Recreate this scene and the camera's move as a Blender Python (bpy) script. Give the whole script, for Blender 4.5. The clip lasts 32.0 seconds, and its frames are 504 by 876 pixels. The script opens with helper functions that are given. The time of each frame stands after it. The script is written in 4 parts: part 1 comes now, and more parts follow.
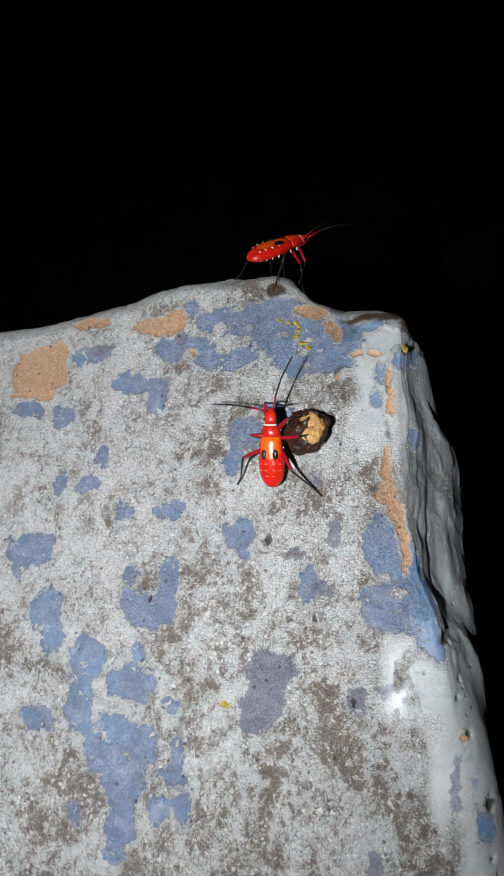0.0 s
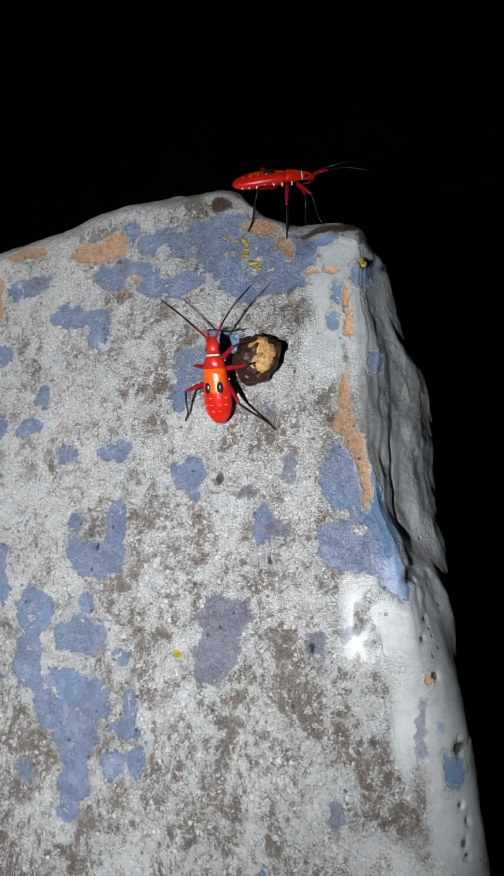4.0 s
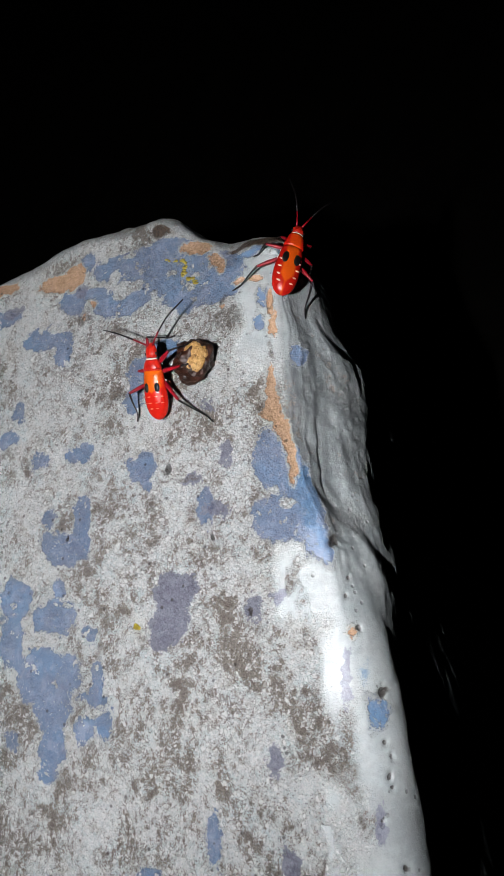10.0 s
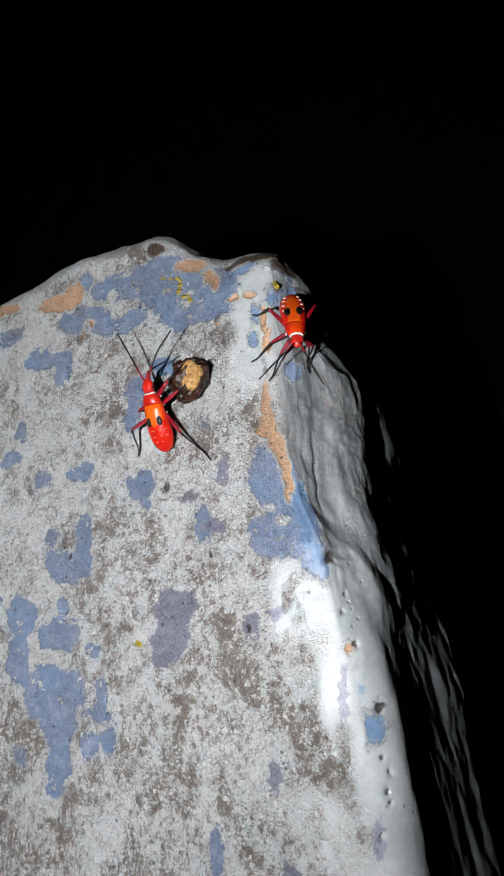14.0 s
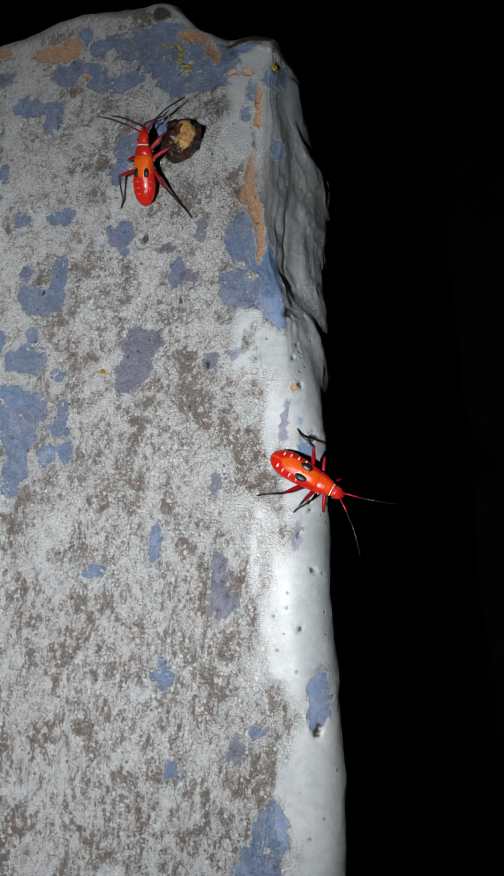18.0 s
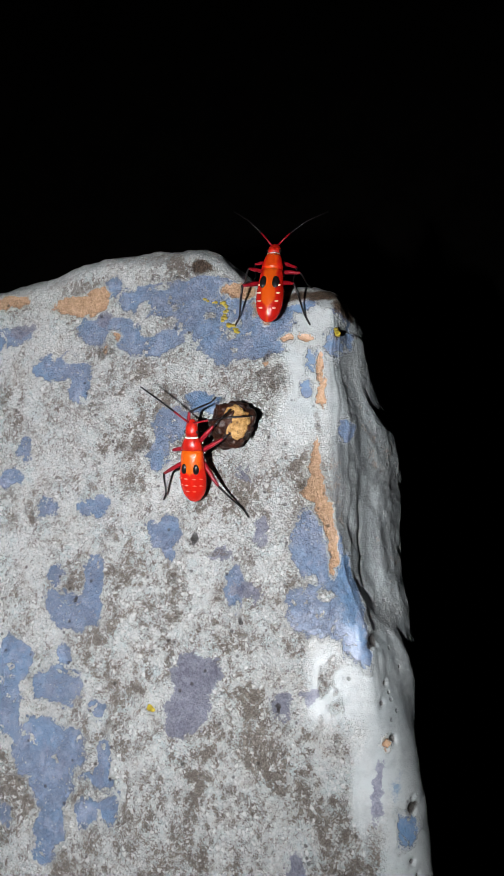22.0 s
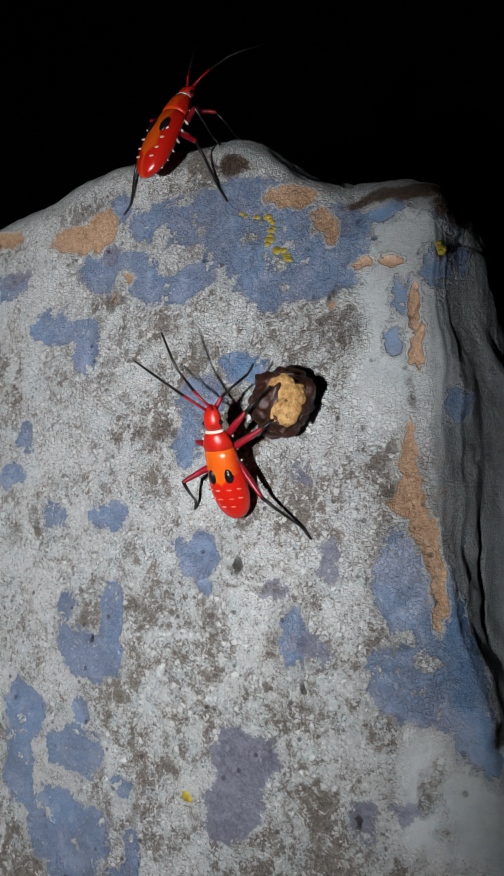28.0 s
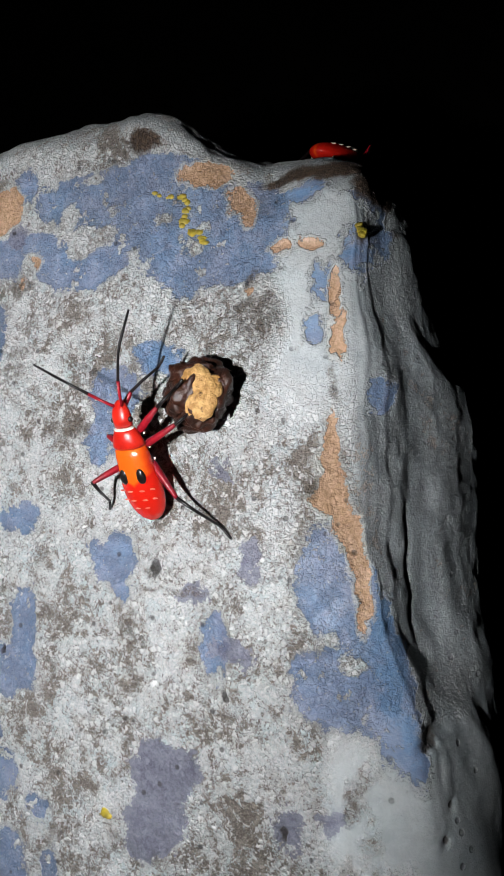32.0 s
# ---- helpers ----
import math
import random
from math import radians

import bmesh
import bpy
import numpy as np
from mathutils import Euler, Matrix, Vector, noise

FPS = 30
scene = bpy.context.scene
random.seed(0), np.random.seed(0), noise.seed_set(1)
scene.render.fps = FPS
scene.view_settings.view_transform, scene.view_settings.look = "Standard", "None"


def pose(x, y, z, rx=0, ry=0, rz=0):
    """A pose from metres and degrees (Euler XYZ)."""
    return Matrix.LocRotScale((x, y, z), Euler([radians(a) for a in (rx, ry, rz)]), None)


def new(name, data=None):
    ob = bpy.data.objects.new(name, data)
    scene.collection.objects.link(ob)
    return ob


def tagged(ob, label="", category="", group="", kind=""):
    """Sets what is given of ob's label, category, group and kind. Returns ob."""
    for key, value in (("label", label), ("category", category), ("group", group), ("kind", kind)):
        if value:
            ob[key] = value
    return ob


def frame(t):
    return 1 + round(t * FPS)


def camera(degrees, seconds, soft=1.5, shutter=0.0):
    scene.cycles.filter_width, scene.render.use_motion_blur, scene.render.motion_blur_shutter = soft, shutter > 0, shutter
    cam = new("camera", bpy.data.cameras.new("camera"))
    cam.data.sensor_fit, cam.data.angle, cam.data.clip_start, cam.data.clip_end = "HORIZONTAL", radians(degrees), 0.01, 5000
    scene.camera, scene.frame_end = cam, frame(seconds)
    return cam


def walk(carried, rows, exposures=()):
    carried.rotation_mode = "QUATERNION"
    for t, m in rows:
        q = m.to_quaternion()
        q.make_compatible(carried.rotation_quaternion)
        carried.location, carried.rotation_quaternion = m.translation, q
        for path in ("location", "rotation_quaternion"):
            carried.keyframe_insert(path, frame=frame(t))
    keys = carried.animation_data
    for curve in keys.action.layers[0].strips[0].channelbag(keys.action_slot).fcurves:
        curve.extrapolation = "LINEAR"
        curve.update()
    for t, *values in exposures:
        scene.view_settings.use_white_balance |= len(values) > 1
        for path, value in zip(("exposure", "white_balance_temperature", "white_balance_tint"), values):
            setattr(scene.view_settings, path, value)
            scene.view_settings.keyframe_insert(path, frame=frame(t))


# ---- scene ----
from mathutils import Quaternion

MM = 0.001
cam = camera(39.8, 32.0, soft=1.3)
METRES = 0.2616
BASE = pose(0.0197408, -0.0268289, 0.0937788, -71.3588, 15.2368, 5.0663)
ROWS = [
    (0.0, 0.0, 0.0, 0.0, -0.0, 0.0, -0.0),
    (0.5, 0.0094, 0.0009, 0.0019, 0.18, -0.39, 0.52),
    (1.0, 0.0144, -0.0013, 0.0004, 0.6, -0.48, 0.8),
    (1.5, 0.0158, 0.0035, 0.002, 0.54, -0.71, 1.01),
    (2.0, 0.0179, 0.0052, 0.0013, 0.47, -1.02, 1.13),
    (2.5, 0.0167, 0.0096, 0.0002, -1.18, -1.26, 1.36),
    (4.5, 0.0394, 0.0312, -0.011, 0.81, -4.87, 2.8),
    (5.0, 0.0833, 0.004, -0.0416, -0.01, -4.25, 5.81),
    (5.5, 0.0915, 0.0004, -0.0395, 2.27, -3.5, 6.17),
    (6.0, 0.1022, -0.0187, -0.0413, 3.82, -2.63, 7.37),
    (6.5, 0.1126, -0.0302, -0.0453, 4.03, -1.98, 8.22),
    (7.0, 0.109, -0.0126, -0.0404, 5.16, -2.45, 7.9),
    (7.5, 0.1106, -0.0088, -0.0446, 5.75, -2.52, 8.07),
    (8.0, 0.1098, -0.0143, -0.0482, 6.22, -1.73, 8.02),
    (8.5, 0.1088, -0.0119, -0.046, 6.01, -1.39, 8.13),
    (9.0, 0.1073, -0.0102, -0.043, 5.4, -1.33, 8.05),
    (9.5, 0.1027, -0.0102, -0.0397, 4.92, -1.16, 7.64),
    (10.0, 0.086, -0.0085, -0.0356, 4.22, -1.06, 6.74),
    (10.5, 0.0794, -0.0056, -0.0312, 2.98, -1.08, 6.48),
    (11.0, 0.0819, -0.0034, -0.0233, 2.69, -1.46, 6.74),
    (11.5, 0.1006, 0.0042, -0.018, 5.78, -2.43, 8.49),
    (12.0, 0.1011, -0.007, -0.0206, 6.39, -1.73, 8.66),
    (12.5, 0.1049, -0.0096, -0.0207, 6.04, -1.47, 8.55),
    (13.0, 0.1067, -0.0139, -0.0223, 6.1, -1.2, 8.61),
    (13.5, 0.0973, -0.0138, -0.0245, 6.08, -0.97, 8.05),
    (14.0, 0.0997, -0.0106, -0.0242, 5.67, -1.43, 8.04),
    (14.5, 0.0907, -0.007, -0.0249, 5.29, -1.68, 7.42),
    (16.5, 0.0648, -0.0968, -0.0712, -0.43, -6.1, 0.97),
    (17.0, 0.0798, -0.0493, -0.0895, -0.33, -8.69, -0.06),
    (17.5, 0.0721, -0.0522, -0.1136, 0.69, -9.24, -0.42),
    (18.0, 0.0652, -0.0642, -0.1079, -1.21, -8.79, -1.34),
    (18.5, 0.0644, -0.0666, -0.1004, -1.5, -8.54, -1.34),
    (19.0, 0.054, -0.0553, -0.0755, -0.94, -8.46, -1.33),
    (19.5, 0.0401, -0.0303, -0.048, 0.45, -8.4, -1.9),
    (20.0, 0.0266, -0.0212, -0.039, 0.6, -8.24, -1.95),
    (20.5, 0.0302, -0.0226, -0.0378, 0.42, -8.15, -2.09),
    (21.0, 0.0295, -0.0206, -0.0354, 0.18, -8.02, -2.19),
    (21.5, 0.0125, -0.0041, 0.013, 1.36, -6.94, -2.38),
    (22.0, 0.037, 0.0224, 0.036, -0.52, -6.37, 1.14),
    (22.5, 0.0495, 0.034, 0.0292, 0.44, -5.08, 2.6),
    (23.0, 0.049, 0.032, 0.0265, 0.09, -4.27, 2.63),
    (23.5, 0.0466, 0.0431, 0.0294, 0.36, -4.39, 2.71),
    (24.0, 0.0443, 0.0441, 0.0294, 0.62, -4.43, 2.48),
    (24.5, 0.0384, 0.0469, 0.0294, 0.32, -4.57, 2.12),
    (25.0, 0.0343, 0.0497, 0.0289, -0.15, -4.78, 1.78),
    (25.5, 0.023, 0.084, 0.03, -1.66, -7.63, 1.15),
    (27.5, 0.055, 0.1435, 0.0417, 8.04, -12.63, 4.29),
    (28.0, 0.0646, 0.143, 0.0435, 10.15, -12.37, 5.36),
    (28.5, 0.0801, 0.1321, 0.0425, 9.93, -11.62, 6.11),
    (29.0, 0.0877, 0.1278, 0.0409, 8.35, -11.09, 6.55),
    (29.5, 0.0883, 0.1329, 0.0439, 8.61, -11.33, 6.58),
    (30.0, 0.0816, 0.1297, 0.0434, 10.99, -11.02, 6.33),
    (30.5, 0.0834, 0.1236, 0.0413, 11.07, -10.57, 6.47),
    (31.0, 0.085, 0.111, 0.04, 10.0, -9.75, 6.42),
    (31.5, 0.0804, 0.1078, 0.0404, 6.36, -9.42, 5.68),
    (32.0, 0.0734, 0.1584, 0.0419, 5.96, -13.85, 5.32),
]
walk(cam, [(t, BASE @ pose(METRES * x, METRES * y, METRES * z, 90 + pitch, roll, yaw)) for t, x, y, z, yaw, pitch, roll in ROWS],
     [(0, 0.0), (2.5, 0.0), (4.5, -0.4), (5.5, -0.25), (7, 0.0), (8, -0.12), (13, -0.08), (14.5, 0.0), (16.5, -0.1), (17, -0.08), (18, -0.22), (19, -0.1), (21, -0.2), (22, -0.2), (25, -0.2), (27.5, -1.25), (29, -1.15), (32, -1.1)])

# ---- world: night; the only light is the phone's torch, built with the things below ----
world = bpy.data.worlds.new("night")
scene.world = world
world.use_nodes = True
world.node_tree.nodes["Background"].inputs["Color"].default_value = (0.25, 0.32, 0.5, 1)
world.node_tree.nodes["Background"].inputs["Strength"].default_value = 0.00006
TORCH_PLACE = (-0.026, -0.004, 0.003, -5, 8, 0)  # beside the lens
TORCH_STRENGTH = 10900.0


# ---- materials ----
def material(name):
    m = bpy.data.materials.new(name)
    m.use_nodes = True
    nt = m.node_tree
    return m, nt, nt.nodes["Principled BSDF"]


def node(nt, kind, **inputs):
    n = nt.nodes.new(kind)
    for k, v in inputs.items():
        n.inputs[k.replace("_", " ")].default_value = v
    return n


def math_node(nt, op, a, b=0.0, c=0.0):
    n = nt.nodes.new("ShaderNodeMath")
    n.operation = op
    for i, v in enumerate((a, b, c)):
        if isinstance(v, (int, float)):
            n.inputs[i].default_value = v
        else:
            nt.links.new(v, n.inputs[i])
    return n.outputs[0]


def noise_node(nt, vec, scale, detail=3.0, rough=0.6, dist=0.0):
    n = nt.nodes.new("ShaderNodeTexNoise")
    n.inputs["Scale"].default_value = scale
    n.inputs["Detail"].default_value = detail
    n.inputs["Roughness"].default_value = rough
    n.inputs["Distortion"].default_value = dist
    nt.links.new(vec, n.inputs["Vector"])
    return n.outputs["Fac"]


def step_node(nt, value, lo, hi):
    n = nt.nodes.new("ShaderNodeMapRange")
    n.interpolation_type = "SMOOTHSTEP"
    n.inputs["From Min"].default_value = lo
    n.inputs["From Max"].default_value = hi
    nt.links.new(value, n.inputs["Value"])
    return n.outputs["Result"]


def mix_node(nt, fac, a, b, blend="MIX"):
    n = nt.nodes.new("ShaderNodeMix")
    n.data_type = "RGBA"
    n.blend_type = blend
    for sock, v in ((n.inputs["Factor"], fac), (n.inputs["A"], a), (n.inputs["B"], b)):
        if isinstance(v, (int, float)):
            sock.default_value = v
        elif isinstance(v, tuple):
            sock.default_value = (*v, 1)
        else:
            nt.links.new(v, sock)
    return n.outputs["Result"]


def mapped(nt, scale=(1000, 1000, 1000)):
    tc = nt.nodes.new("ShaderNodeTexCoord")
    mp = nt.nodes.new("ShaderNodeMapping")
    mp.inputs["Scale"].default_value = scale
    nt.links.new(tc.outputs["Object"], mp.inputs["Vector"])
    return mp.outputs["Vector"]


def attr(nt, name):
    n = nt.nodes.new("ShaderNodeAttribute")
    n.attribute_name = name
    return n.outputs["Fac"]


def bump(nt, bsdf, height, strength, distance):
    n = nt.nodes.new("ShaderNodeBump")
    n.inputs["Strength"].default_value = strength
    n.inputs["Distance"].default_value = distance
    nt.links.new(height, n.inputs["Height"])
    nt.links.new(n.outputs["Normal"], bsdf.inputs["Normal"])


def flaking_paint():
    m, nt, bsdf = material("flaking_paint")
    co = mapped(nt)
    streaky = mapped(nt, (1000, 300, 700))
    fine = noise_node(nt, co, 2.9, 4, 0.62, 0.6)
    grit = noise_node(nt, co, 5.5, 3, 0.65)
    mid = noise_node(nt, co, 0.75, 5, 0.65, 0.4)
    broad = noise_node(nt, co, 0.12, 3, 0.5)
    run = noise_node(nt, streaky, 1.15, 5, 0.64, 0.3)
    low = attr(nt, "streak")
    grain = mix_node(nt, low, mid, run)
    # worn chalky white over grey-brown render
    wear = math_node(nt, "ADD", math_node(nt, "MULTIPLY", grain, 0.95), math_node(nt, "MULTIPLY", broad, 0.4))
    wear = math_node(nt, "ADD", wear, math_node(nt, "MULTIPLY", attr(nt, "stain_bias"), 0.09))
    grime = noise_node(nt, mapped(nt, (1000, 800, 900)), 0.17, 6, 0.68, 0.9)
    wear = math_node(nt, "ADD", wear, math_node(nt, "MULTIPLY", math_node(nt, "SUBTRACT", grime, 0.53), 0.9))
    wear = math_node(nt, "SUBTRACT", wear, math_node(nt, "MULTIPLY", attr(nt, "enamel"), 0.34))
    wear = math_node(nt, "ADD", wear, math_node(nt, "MULTIPLY", fine, 0.55))
    wear = math_node(nt, "ADD", wear, math_node(nt, "MULTIPLY", grit, 0.4))
    worn = step_node(nt, wear, 1.135, 1.215)
    render = mix_node(nt, step_node(nt, grit, 0.3, 0.7), (0.19, 0.165, 0.14), (0.47, 0.415, 0.36))
    film = step_node(nt, noise_node(nt, co, 0.3, 4, 0.6, 0.5), 0.45, 0.68)
    chalk = mix_node(nt, step_node(nt, math_node(nt, "ADD", math_node(nt, "MULTIPLY", mid, 0.5), math_node(nt, "MULTIPLY", grit, 0.5)), 0.38, 0.62), (0.65, 0.70, 0.69), (0.97, 0.97, 0.95))
    chalk = mix_node(nt, math_node(nt, "MULTIPLY", film, 0.4), chalk, (0.58, 0.51, 0.44))
    chalk = mix_node(nt, math_node(nt, "MULTIPLY", step_node(nt, noise_node(nt, co, 0.22, 3, 0.55), 0.5, 0.62), 0.5), chalk, (0.76, 0.88, 0.89))
    # grey of the broken flank, darkened further for the light grazing it
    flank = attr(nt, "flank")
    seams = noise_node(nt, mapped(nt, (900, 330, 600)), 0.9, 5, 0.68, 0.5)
    stone_shaded = mix_node(nt, step_node(nt, seams, 0.36, 0.66), (0.11, 0.118, 0.122), (0.285, 0.31, 0.32))
    stone_shaded = mix_node(nt, math_node(nt, "MULTIPLY", step_node(nt, fine, 0.5, 0.68), 0.5), stone_shaded, (0.20, 0.18, 0.155))
    # near-black low on the wall: the shade below the edge, put into the colour
    deep_shade = attr(nt, "deep_shade")
    stone_shaded = mix_node(nt, math_node(nt, "MULTIPLY", deep_shade, 0.85), stone_shaded, mix_node(nt, step_node(nt, seams, 0.36, 0.66), (0.009, 0.010, 0.012), (0.024, 0.027, 0.03)))
    chalk = mix_node(nt, math_node(nt, "MULTIPLY", flank, 0.9), chalk, stone_shaded)
    chalk = mix_node(nt, math_node(nt, "MULTIPLY", attr(nt, "enamel"), 0.8), chalk, mix_node(nt, step_node(nt, math_node(nt, "ADD", math_node(nt, "MULTIPLY", mid, 0.6), math_node(nt, "MULTIPLY", broad, 0.4)), 0.38, 0.62), (0.52, 0.56, 0.56), (0.33, 0.375, 0.385)))
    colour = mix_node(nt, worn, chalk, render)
    # granules with thin dark joints
    bent = nt.nodes.new("ShaderNodeVectorMath")
    bent.operation = "ADD"
    warp = nt.nodes.new("ShaderNodeTexNoise")
    warp.inputs["Scale"].default_value = 2.2
    warp.inputs["Detail"].default_value = 4.0
    nt.links.new(co, warp.inputs["Vector"])
    nt.links.new(co, bent.inputs[0])
    nt.links.new(warp.outputs["Color"], bent.inputs[1])
    cells = nt.nodes.new("ShaderNodeTexVoronoi")
    cells.feature = "DISTANCE_TO_EDGE"
    cells.inputs["Scale"].default_value = 1.95
    nt.links.new(bent.outputs[0], cells.inputs["Vector"])
    grains = nt.nodes.new("ShaderNodeTexVoronoi")
    grains.inputs["Scale"].default_value = 1.95
    nt.links.new(bent.outputs[0], grains.inputs["Vector"])
    tint = nt.nodes.new("ShaderNodeSeparateColor")
    nt.links.new(grains.outputs["Color"], tint.inputs[0])
    bare = math_node(nt, "SUBTRACT", 1.0, math_node(nt, "MAXIMUM", attr(nt, "enamel"), flank))
    odd = math_node(nt, "ADD", tint.outputs[0], math_node(nt, "MULTIPLY", math_node(nt, "SUBTRACT", wear, 1.15), 1.6))
    colour = mix_node(nt, math_node(nt, "MULTIPLY", math_node(nt, "MULTIPLY", step_node(nt, odd, 0.6, 0.9), bare), 0.45), colour, mix_node(nt, tint.outputs[1], (0.30, 0.265, 0.225), (0.64, 0.59, 0.52)))
    speck = math_node(nt, "MULTIPLY", math_node(nt, "SUBTRACT", 1.0, step_node(nt, noise_node(nt, co, 4.2, 2, 0.6), 0.34, 0.46)), bare)
    colour = mix_node(nt, math_node(nt, "MULTIPLY", speck, 0.75), colour, (0.15, 0.13, 0.105))
    pale = math_node(nt, "SUBTRACT", tint.outputs[2], math_node(nt, "MULTIPLY", math_node(nt, "SUBTRACT", wear, 1.1), 1.3))
    pale = math_node(nt, "MULTIPLY", math_node(nt, "MULTIPLY", step_node(nt, pale, 0.52, 0.66), step_node(nt, cells.outputs["Distance"], 0.05, 0.16)), bare)
    colour = mix_node(nt, math_node(nt, "MULTIPLY", pale, 0.8), colour, (0.97, 0.97, 0.95))
    joint = math_node(nt, "SUBTRACT", 1.0, step_node(nt, cells.outputs["Distance"], 0.015, 0.10))
    joint = math_node(nt, "MULTIPLY", joint, step_node(nt, wear, 0.88, 1.2))
    joint = math_node(nt, "MULTIPLY", joint, step_node(nt, noise_node(nt, co, 0.9, 3, 0.6), 0.34, 0.54))
    joint = math_node(nt, "MULTIPLY", joint, math_node(nt, "SUBTRACT", 1.0, math_node(nt, "MAXIMUM", attr(nt, "enamel"), flank)))
    colour = mix_node(nt, math_node(nt, "MULTIPLY", joint, 0.66), colour, (0.20, 0.172, 0.14))
    # crisp scraps of the last white coat, and bare spots between them
    scrap = noise_node(nt, mapped(nt, (1000, 760, 900)), 0.95, 6, 0.72, 0.6)
    fresh = math_node(nt, "MULTIPLY", step_node(nt, math_node(nt, "SUBTRACT", scrap, math_node(nt, "MULTIPLY", math_node(nt, "SUBTRACT", grime, 0.5), 0.5)), 0.535, 0.565), bare)
    colour = mix_node(nt, math_node(nt, "MULTIPLY", fresh, 0.72), colour, mix_node(nt, step_node(nt, grit, 0.35, 0.6), (0.72, 0.77, 0.76), (0.97, 0.97, 0.95)))
    gone = math_node(nt, "MULTIPLY", math_node(nt, "SUBTRACT", 1.0, step_node(nt, math_node(nt, "SUBTRACT", scrap, math_node(nt, "MULTIPLY", math_node(nt, "SUBTRACT", grime, 0.5), 0.6)), 0.375, 0.41)), bare)
    colour = mix_node(nt, math_node(nt, "MULTIPLY", gone, 0.6), colour, mix_node(nt, step_node(nt, grit, 0.4, 0.65), (0.15, 0.125, 0.10), (0.36, 0.31, 0.26)))
    # older coats that show where the white has gone
    ragged = math_node(nt, "ADD", math_node(nt, "MULTIPLY", math_node(nt, "SUBTRACT", mid, 0.5), 3.0),
                       math_node(nt, "MULTIPLY", math_node(nt, "SUBTRACT", fine, 0.5), 1.6))
    blue_edge = math_node(nt, "ADD", math_node(nt, "ADD", attr(nt, "blue"), 0.3), ragged)
    blue = math_node(nt, "MULTIPLY", step_node(nt, blue_edge, -0.2, 0.16), 0.93)
    blue_tone = mix_node(nt, step_node(nt, broad, 0.35, 0.65), (0.15, 0.265, 0.45), (0.21, 0.29, 0.45))
    blue_tone = mix_node(nt, math_node(nt, "MULTIPLY", step_node(nt, noise_node(nt, co, 0.5, 4, 0.65, 0.5), 0.46, 0.66), 0.75), blue_tone, (0.37, 0.42, 0.58))
    blue_tone = mix_node(nt, math_node(nt, "MULTIPLY", step_node(nt, grit, 0.5, 0.8), 0.7), blue_tone, (0.40, 0.45, 0.56))
    blue_tone = mix_node(nt, math_node(nt, "MULTIPLY", step_node(nt, mid, 0.52, 0.66), 0.5), blue_tone, (0.125, 0.19, 0.33))
    blue_tone = mix_node(nt, math_node(nt, "MULTIPLY", step_node(nt, noise_node(nt, co, 0.28, 3, 0.6), 0.5, 0.64), 0.3), blue_tone, (0.165, 0.175, 0.25))
    island = step_node(nt, math_node(nt, "ADD", noise_node(nt, co, 0.45, 4, 0.6), math_node(nt, "MULTIPLY", fine, 0.12)), 0.685, 0.70)
    blue = math_node(nt, "MULTIPLY", blue, math_node(nt, "SUBTRACT", 1.0, island))
    chip = step_node(nt, math_node(nt, "ADD", noise_node(nt, co, 1.7, 4, 0.7, 0.4), math_node(nt, "MULTIPLY", broad, 0.25)), 0.755, 0.79)
    blue = math_node(nt, "MULTIPLY", blue, math_node(nt, "SUBTRACT", 1.0, math_node(nt, "MULTIPLY", chip, 0.85)))
    colour = mix_node(nt, blue, colour, blue_tone)
    azure = step_node(nt, math_node(nt, "ADD", attr(nt, "azure"), math_node(nt, "MULTIPLY", ragged, 1.6)), -0.5, 0.9)
    colour = mix_node(nt, math_node(nt, "MULTIPLY", azure, 0.65), colour, mix_node(nt, step_node(nt, grit, 0.4, 0.7), (0.10, 0.25, 0.47), (0.19, 0.35, 0.55)))
    # pale lifted lips round the old coats
    lip = math_node(nt, "MULTIPLY", step_node(nt, blue_edge, -0.55, -0.2), math_node(nt, "SUBTRACT", 1.0, blue))
    colour = mix_node(nt, math_node(nt, "MULTIPLY", lip, 0.45), colour, (0.78, 0.80, 0.78))
    purple_edge = math_node(nt, "ADD", attr(nt, "purple"), ragged)
    purple = math_node(nt, "MULTIPLY", step_node(nt, purple_edge, -0.25, 0.2), 0.92)
    colour = mix_node(nt, purple, colour, mix_node(nt, step_node(nt, math_node(nt, "ADD", math_node(nt, "MULTIPLY", fine, 0.5), math_node(nt, "MULTIPLY", mid, 0.5)), 0.4, 0.6), (0.15, 0.158, 0.225), (0.33, 0.34, 0.42)))
    clay_edge = math_node(nt, "ADD", attr(nt, "clay"), math_node(nt, "MULTIPLY", ragged, 0.6))
    clay = step_node(nt, clay_edge, -0.06, 0.06)
    colour = mix_node(nt, clay, colour, mix_node(nt, step_node(nt, fine, 0.35, 0.7), (0.55, 0.33, 0.185), (0.80, 0.54, 0.36)))
    lip2 = math_node(nt, "MULTIPLY", step_node(nt, clay_edge, -0.5, -0.2), math_node(nt, "SUBTRACT", 1.0, clay))
    colour = mix_node(nt, math_node(nt, "MULTIPLY", lip2, 0.7), colour, (0.74, 0.74, 0.70))
    dirt_edge = math_node(nt, "ADD", attr(nt, "dirt"), ragged)
    dirt = step_node(nt, math_node(nt, "MAXIMUM", dirt_edge, attr(nt, "hole")), -0.3, 0.6)
